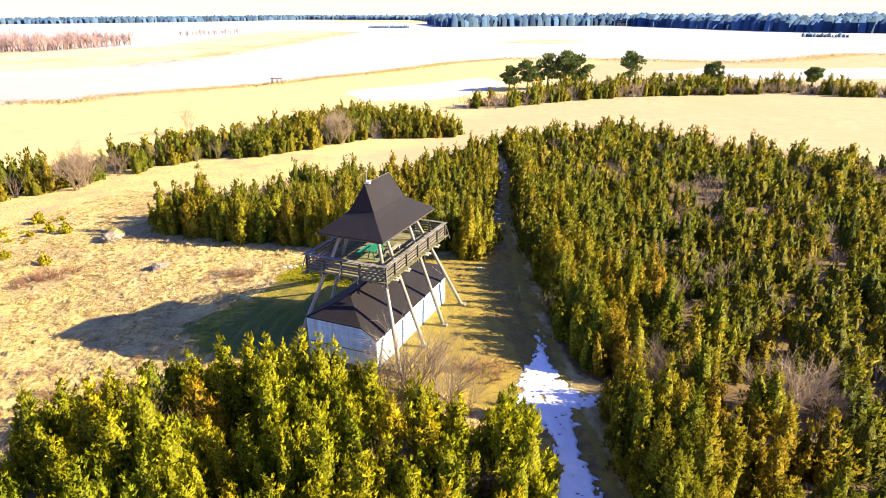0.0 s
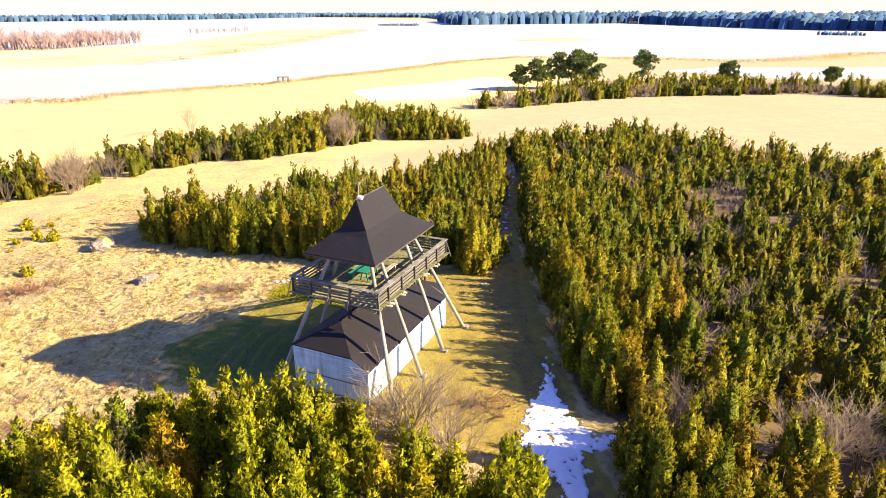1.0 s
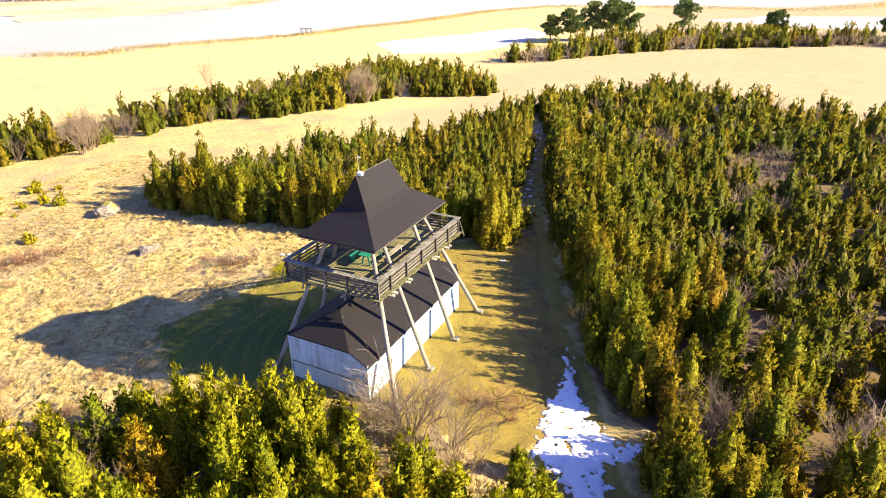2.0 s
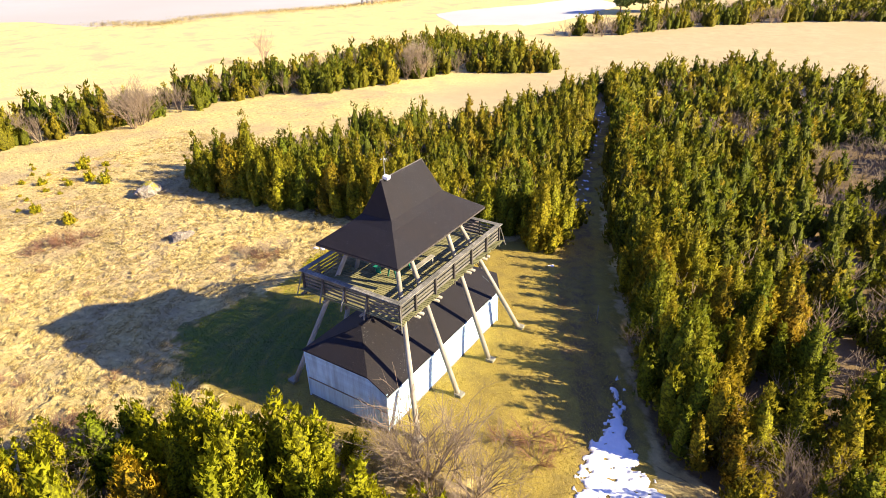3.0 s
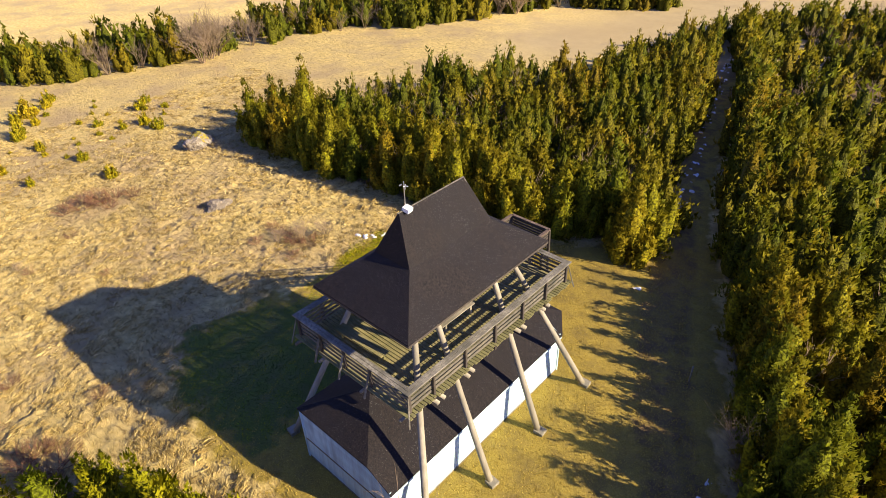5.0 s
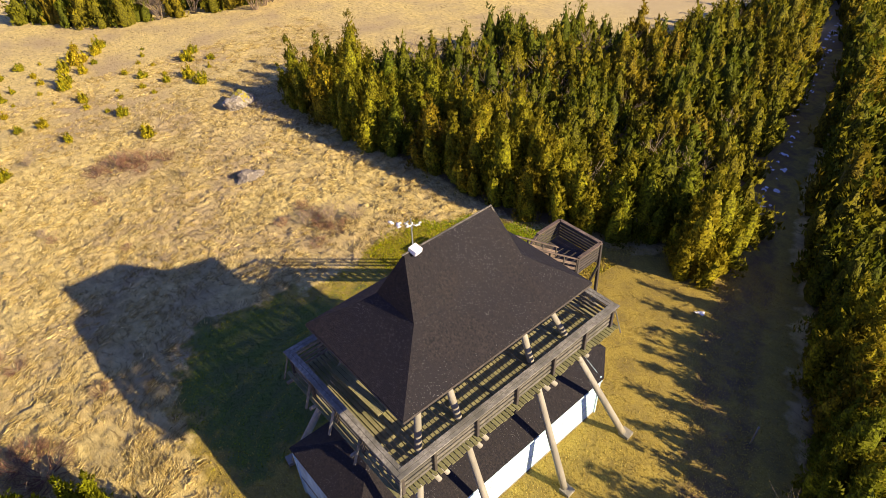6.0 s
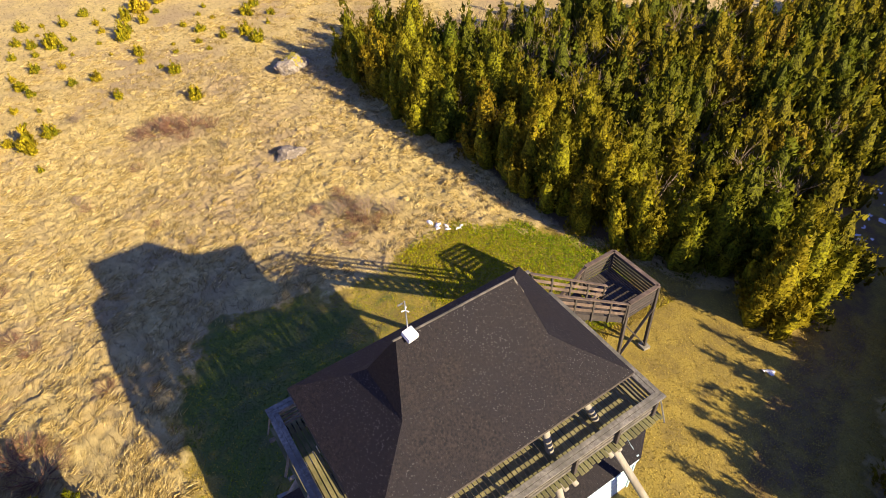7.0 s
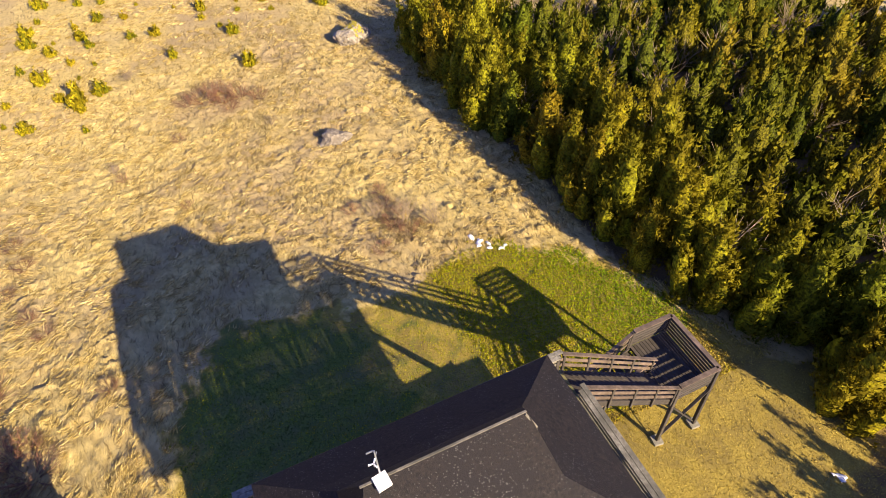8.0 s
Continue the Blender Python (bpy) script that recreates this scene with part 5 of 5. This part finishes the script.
def lawn_grass():
    """Short, patchy mown grass round the shed and along the track."""
    rg = np.random.default_rng(14)
    C, T = [], []
    while len(T) < 125000:
        x, y = (rg.uniform(-17, 13), rg.uniform(-3, 30)) if rg.uniform() < 0.8 else (rg.uniform(-17, -4), rg.uniform(11, 22))
        if rim(x, y, LAWN) + 1.1 * noise.noise((x * 0.6, y * 0.6, 2)) + 0.35 * rg.normal() < 0 or (SH_W - 0.1 < x < SH_E + 0.1 and -0.1 < y < SH_N + 0.1):
            continue
        g = rim(x, y, GREEN) / 2 + 0.9 * noise.noise((x * 0.5, y * 0.5, 3))
        C.append((x, y, land(x, y) + 0.015 + 0.025 * noise.noise((x * 1.1, y * 1.1, 2))))
        arc = math.hypot(x + 2.5, y - 4.5) + 0.5 * noise.noise((x * 0.2, y * 0.2, 1))
        swath = 0.85 if abs((arc - 5.6) % 1.25 - 0.2) < 0.2 and 5.3 < arc < 9.6 and x < -4 else 0.0
        # brighter yellow-green blades paint in the sunlight on this strip
        if y + 2.5 * noise.noise((x * 0.5, y * 0.5, 8)) + 1.6 * rg.normal() > 5.8 and g > -0.2:
            T.append(min(0.9, max(0.4, 0.62 + 0.2 * max(0.0, min(1.0, (y - 14.5) / 5)) + rg.normal(0, 0.09) + 0.1 * noise.noise((x * 2.1, y * 2.1, 6)))))
            continue
        # green blades nearer the tower are darkened for its shade
        T.append(min(1.0, max(0.0, 0.5 - swath + 0.4 * g + (0.2 if y < 11.5 and g > 0 else 0.0) + rg.uniform(-0.3, 0.3) + 0.3 * noise.noise((x * 2.1, y * 2.1, 6)))))
    C = np.array(C)
    n = len(C)
    w = np.concatenate([rg.normal(0, 0.7, (n, 2)), np.ones((n, 1)) * 0.8], 1)
    w /= np.linalg.norm(w, axis=1, keepdims=True)
    le = rg.uniform(0.05, 0.11, n) * np.where((C[:, 0] < -4) & (C[:, 1] > 11.5), 1.7, 1.0)
    v, f = blades(C, w, le, le * 0.25, rg)
    return tagged(new("lawn_grass", array_mesh("lawn_grass", v, f, M_LAWN, np.repeat(T, 3))), "short patchy grass, green and straw-yellow, round the shed", "grass", kind="stuff")


lawn_grass()


# ---- the far side of the lake ----
def conifer(seed, h):
    """A far tree with a narrow rounded crown, down to the ground."""
    rg = np.random.default_rng(seed)
    v, f, soft = [], [], []
    for z, r in ((0.0, 0.34), (0.62, 0.33), (0.88, 0.18)):
        for a in np.arange(5) * 1.2566:
            q = r * h * rg.uniform(0.75, 1.25)
            v.append((math.cos(a) * q, math.sin(a) * q, z * h))
            soft.append((0.2 * math.cos(a) + 0.2, 0.2 * math.sin(a), 0.9))
    v.append((0, 0, h)), soft.append((0, 0, 1))
    for k in range(2):
        for j in range(5):
            p, q = k * 5 + j, k * 5 + (j + 1) % 5
            f += [(p, q, q + 5), (p, q + 5, p + 5)]
    f += [(10 + j, 10 + (j + 1) % 5, 15) for j in range(5)]
    return np.array(v), np.array(f), 0, np.array(soft)


CONIFERS = [conifer(200 + k, h) for k, h in enumerate((19, 21, 23, 18, 24.5))]
rnd = random.Random(31)
bands = [([(-1780, 1090), (-1545, 1500), (-1500, 2150), (-1000, 2100), (-660, 1560), (-640, 1640), (-1000, 2220), (-1620, 2280), (-1900, 1100)], 8, 0.75), ([(-640, 1420), (-468, 1125), (-177, 1360), (38, 1075), (120, 985), (260, 960), (500, 930), (500, 1020), (230, 1060), (60, 1180), (-160, 1460), (-450, 1230), (-620, 1500)], 6, 1.0),
         ([(200, 1300), (900, 1100), (950, 1200), (250, 1400)], 8, 1.05)]
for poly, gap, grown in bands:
    thicket("far_forest", scatter(poly, gap, rnd), CONIFERS, M_FARWOOD, "conifer forest on the far shore, distance haze painted in as blue", "forest", 7, (0.9 * grown, 1.05 * grown))
for poly in ([(-590, 1030), (-516, 1049), (-518, 1062), (-588, 1045)], [(104, 798), (148, 795), (150, 806), (106, 810)]):
    thicket("island_wood", scatter(poly, 3, rnd), CONIFERS, M_FARWOOD, "low wooded islet in the frozen lake", "islet", 9, (0.12, 0.24))

SAPLINGS = [(*bare_crown(150 + k, 6, 17, 3.2, 2, 0.26), 0) for k in range(3)]
for nm, poly, gap in (("bare_wood", [(-500, 262), (-452, 300), (-474, 400), (-486, 410), (-520, 300)], 4.6), ("bare_wood", [(-600, 590), (-596, 690), (-606, 695), (-612, 592)], 6)):
    thicket(nm, scatter(poly, gap, rnd), SAPLINGS, M_TWIG_FAR, "leafless pinkish-grey trees among the reeds", "bare wood", 12, (0.75, 1.35) if poly[0][0] > -550 else (0.45, 0.75))


def reeds(name, line, width, count, tall, seed, label):
    rg = np.random.default_rng(seed)
    seg = [math.hypot(b[0] - a[0], b[1] - a[1]) for a, b in zip(line, line[1:])]
    pick = rg.choice(len(seg), count, p=np.array(seg) / sum(seg))
    t = rg.uniform(0, 1, count)
    a, b = np.array(line)[pick], np.array(line)[pick + 1]
    xy = a + (b - a) * t[:, None] + rg.normal(0, width, (count, 2))
    le = rg.uniform(0.7, 1.2, count) * tall
    c = np.concatenate([xy, (-4.25 + le * 0.45)[:, None]], 1)
    w = np.concatenate([rg.normal(0, 0.22, (count, 2)), np.ones((count, 1))], 1)
    w /= np.linalg.norm(w, axis=1, keepdims=True)
    v, f = kites(c, w, le, le * 0.16, rg)
    return tagged(new(name, array_mesh(name, v, f, M_GRASS, np.repeat(rg.uniform(0.1, 1, count), 4), np.tile((0.3, 0.1, 0.9), (count * 4, 1)))), label, "reeds", kind="stuff")


reeds("reed_fringe", SHORE[1:10], 3.5, 12000, 0.6, 1, "tall dry reeds along the lake shore")
reeds("reed_fringe", SHORE[9:15], 7.0, 12000, 0.8, 2, "tall dry reeds along the far bay")
reeds("reed_fringe", [(-290, 223), (-297, 323), (-348, 454), (-492, 811)], 12, 8000, 0.8, 3, "tall dry reeds at the edge of the reed bed")


def pine(x, y, h, seed):
    rg = np.random.default_rng(seed)
    p = thing("pine_tree", pose(x, y, land(x, y)), "tall dark-green pine with a rounded crown above the hedge", "pine tree", "pines behind the field")
    part("trunk", Mesh().log((0, 0, -0.2), (0.2, 0.1, h * 0.9), 0.28, 0.08, 8, 5, 0.15, random.Random(seed)), M_BARK, p, smooth=True)
    V, F, o = [], [], 0
    for k in range(30):
        a, q, z = rg.uniform(0, 6.28), h * rg.uniform(0.04, 0.36), h * rg.uniform(0.30, 0.95)
        q *= 1 - 0.5 * max(0, z / h - 0.7) / 0.3
        c = np.array([math.cos(a) * q, math.sin(a) * q, z])
        n = 60
        d = rg.normal(size=(n, 3))
        d /= np.linalg.norm(d, axis=1, keepdims=True)
        pts = c + d * np.array([1, 1, 0.6]) * h * 0.13 * rg.uniform(0.5, 1.05, (n, 1))
        w = d + np.array([0, 0, 0.5])
        w /= np.linalg.norm(w, axis=1, keepdims=True)
        le = rg.uniform(0.7, 1.3, n)
        v, f = kites(pts, w, le, le * 0.3, rg)
        V.append(v), F.append(f + o)
        o += len(v)
    part("crown", array_mesh("crown", np.concatenate(V), np.concatenate(F), M_PINE), M_PINE, p)
    for k in range(5):
        a = k * 1.3 + seed
        part("limb", Mesh().log((0.1, 0.05, h * (0.45 + 0.09 * k)), (math.cos(a) * h * 0.24, math.sin(a) * h * 0.24, h * (0.55 + 0.09 * k)), 0.09, 0.03, 5, 2), M_BARK, p, smooth=True)
    return p


for k, (x, y, h) in enumerate(((-50, 196, 9), (-44, 200, 11), (-38, 206, 13), (-32, 208, 14), (-27, 212, 13), (-10.5, 232, 13), (20, 236, 10), (56, 250, 8))):
    pine(x, y, h, 300 + k)


# ---- small far things ----
def marker_post(x, y, h):
    p = thing("marker_post", pose(x, y, land(x, y)), "thin grey wooden marker post beside the track", "post")
    part("pole", Mesh().log((0, 0, -0.2), (0.02, 0, h), 0.045, 0.04, 8, 2), M_GREYWOOD, p, smooth=True)
    return p


marker_post(7.6, 16.0, 1.3)


def lake_frame(x, y):
    p = thing("lake_platform", pose(x, y, -4.24, 0, 0, 25), "small grey timber frame standing at the ice edge", "platform")
    for dx in (-2, 0, 2):
        for dy in (-1, 1):
            part("post", Mesh().box((dx - 0.12, dy - 0.12, -0.3), (dx + 0.12, dy + 0.12, 2.2)), M_GREYWOOD, p)
    part("top", Mesh().box((-2.3, -1.2, 2.2), (2.3, 1.2, 2.4)), M_GREYWOOD, p)
    return p


lake_frame(-147, 183)


def far_house(x, y, w, d, h):
    p = thing("house", pose(x, y, land(x, y), 0, 0, 20), "small pale house at the edge of the far forest", "house")
    part("wall", Mesh().box((-w / 2, -d / 2, -0.5), (w / 2, d / 2, h)), M_WALLFAR, p)
    a, b = [(-w / 2 - 0.4, s * (d / 2 + 0.4), h) for s in (-1, 1)], [(w / 2 + 0.4, s * (d / 2 + 0.4), h) for s in (-1, 1)]
    part("roof", Mesh().loft([[a[0], a[1], (-w / 2 - 0.4, 0, h * 1.8)], [b[0], b[1], (w / 2 + 0.4, 0, h * 1.8)]]), M_FELT, p)
    for k in (-1, 0, 1):
        part("window", Mesh().box((k * w / 3.4 - 0.6, -d / 2 - 0.05, h * 0.35), (k * w / 3.4 + 0.6, -d / 2 + 0.05, h * 0.75)), M_FELT, p)
    return p


far_house(-170, 1335, 16, 9, 5)
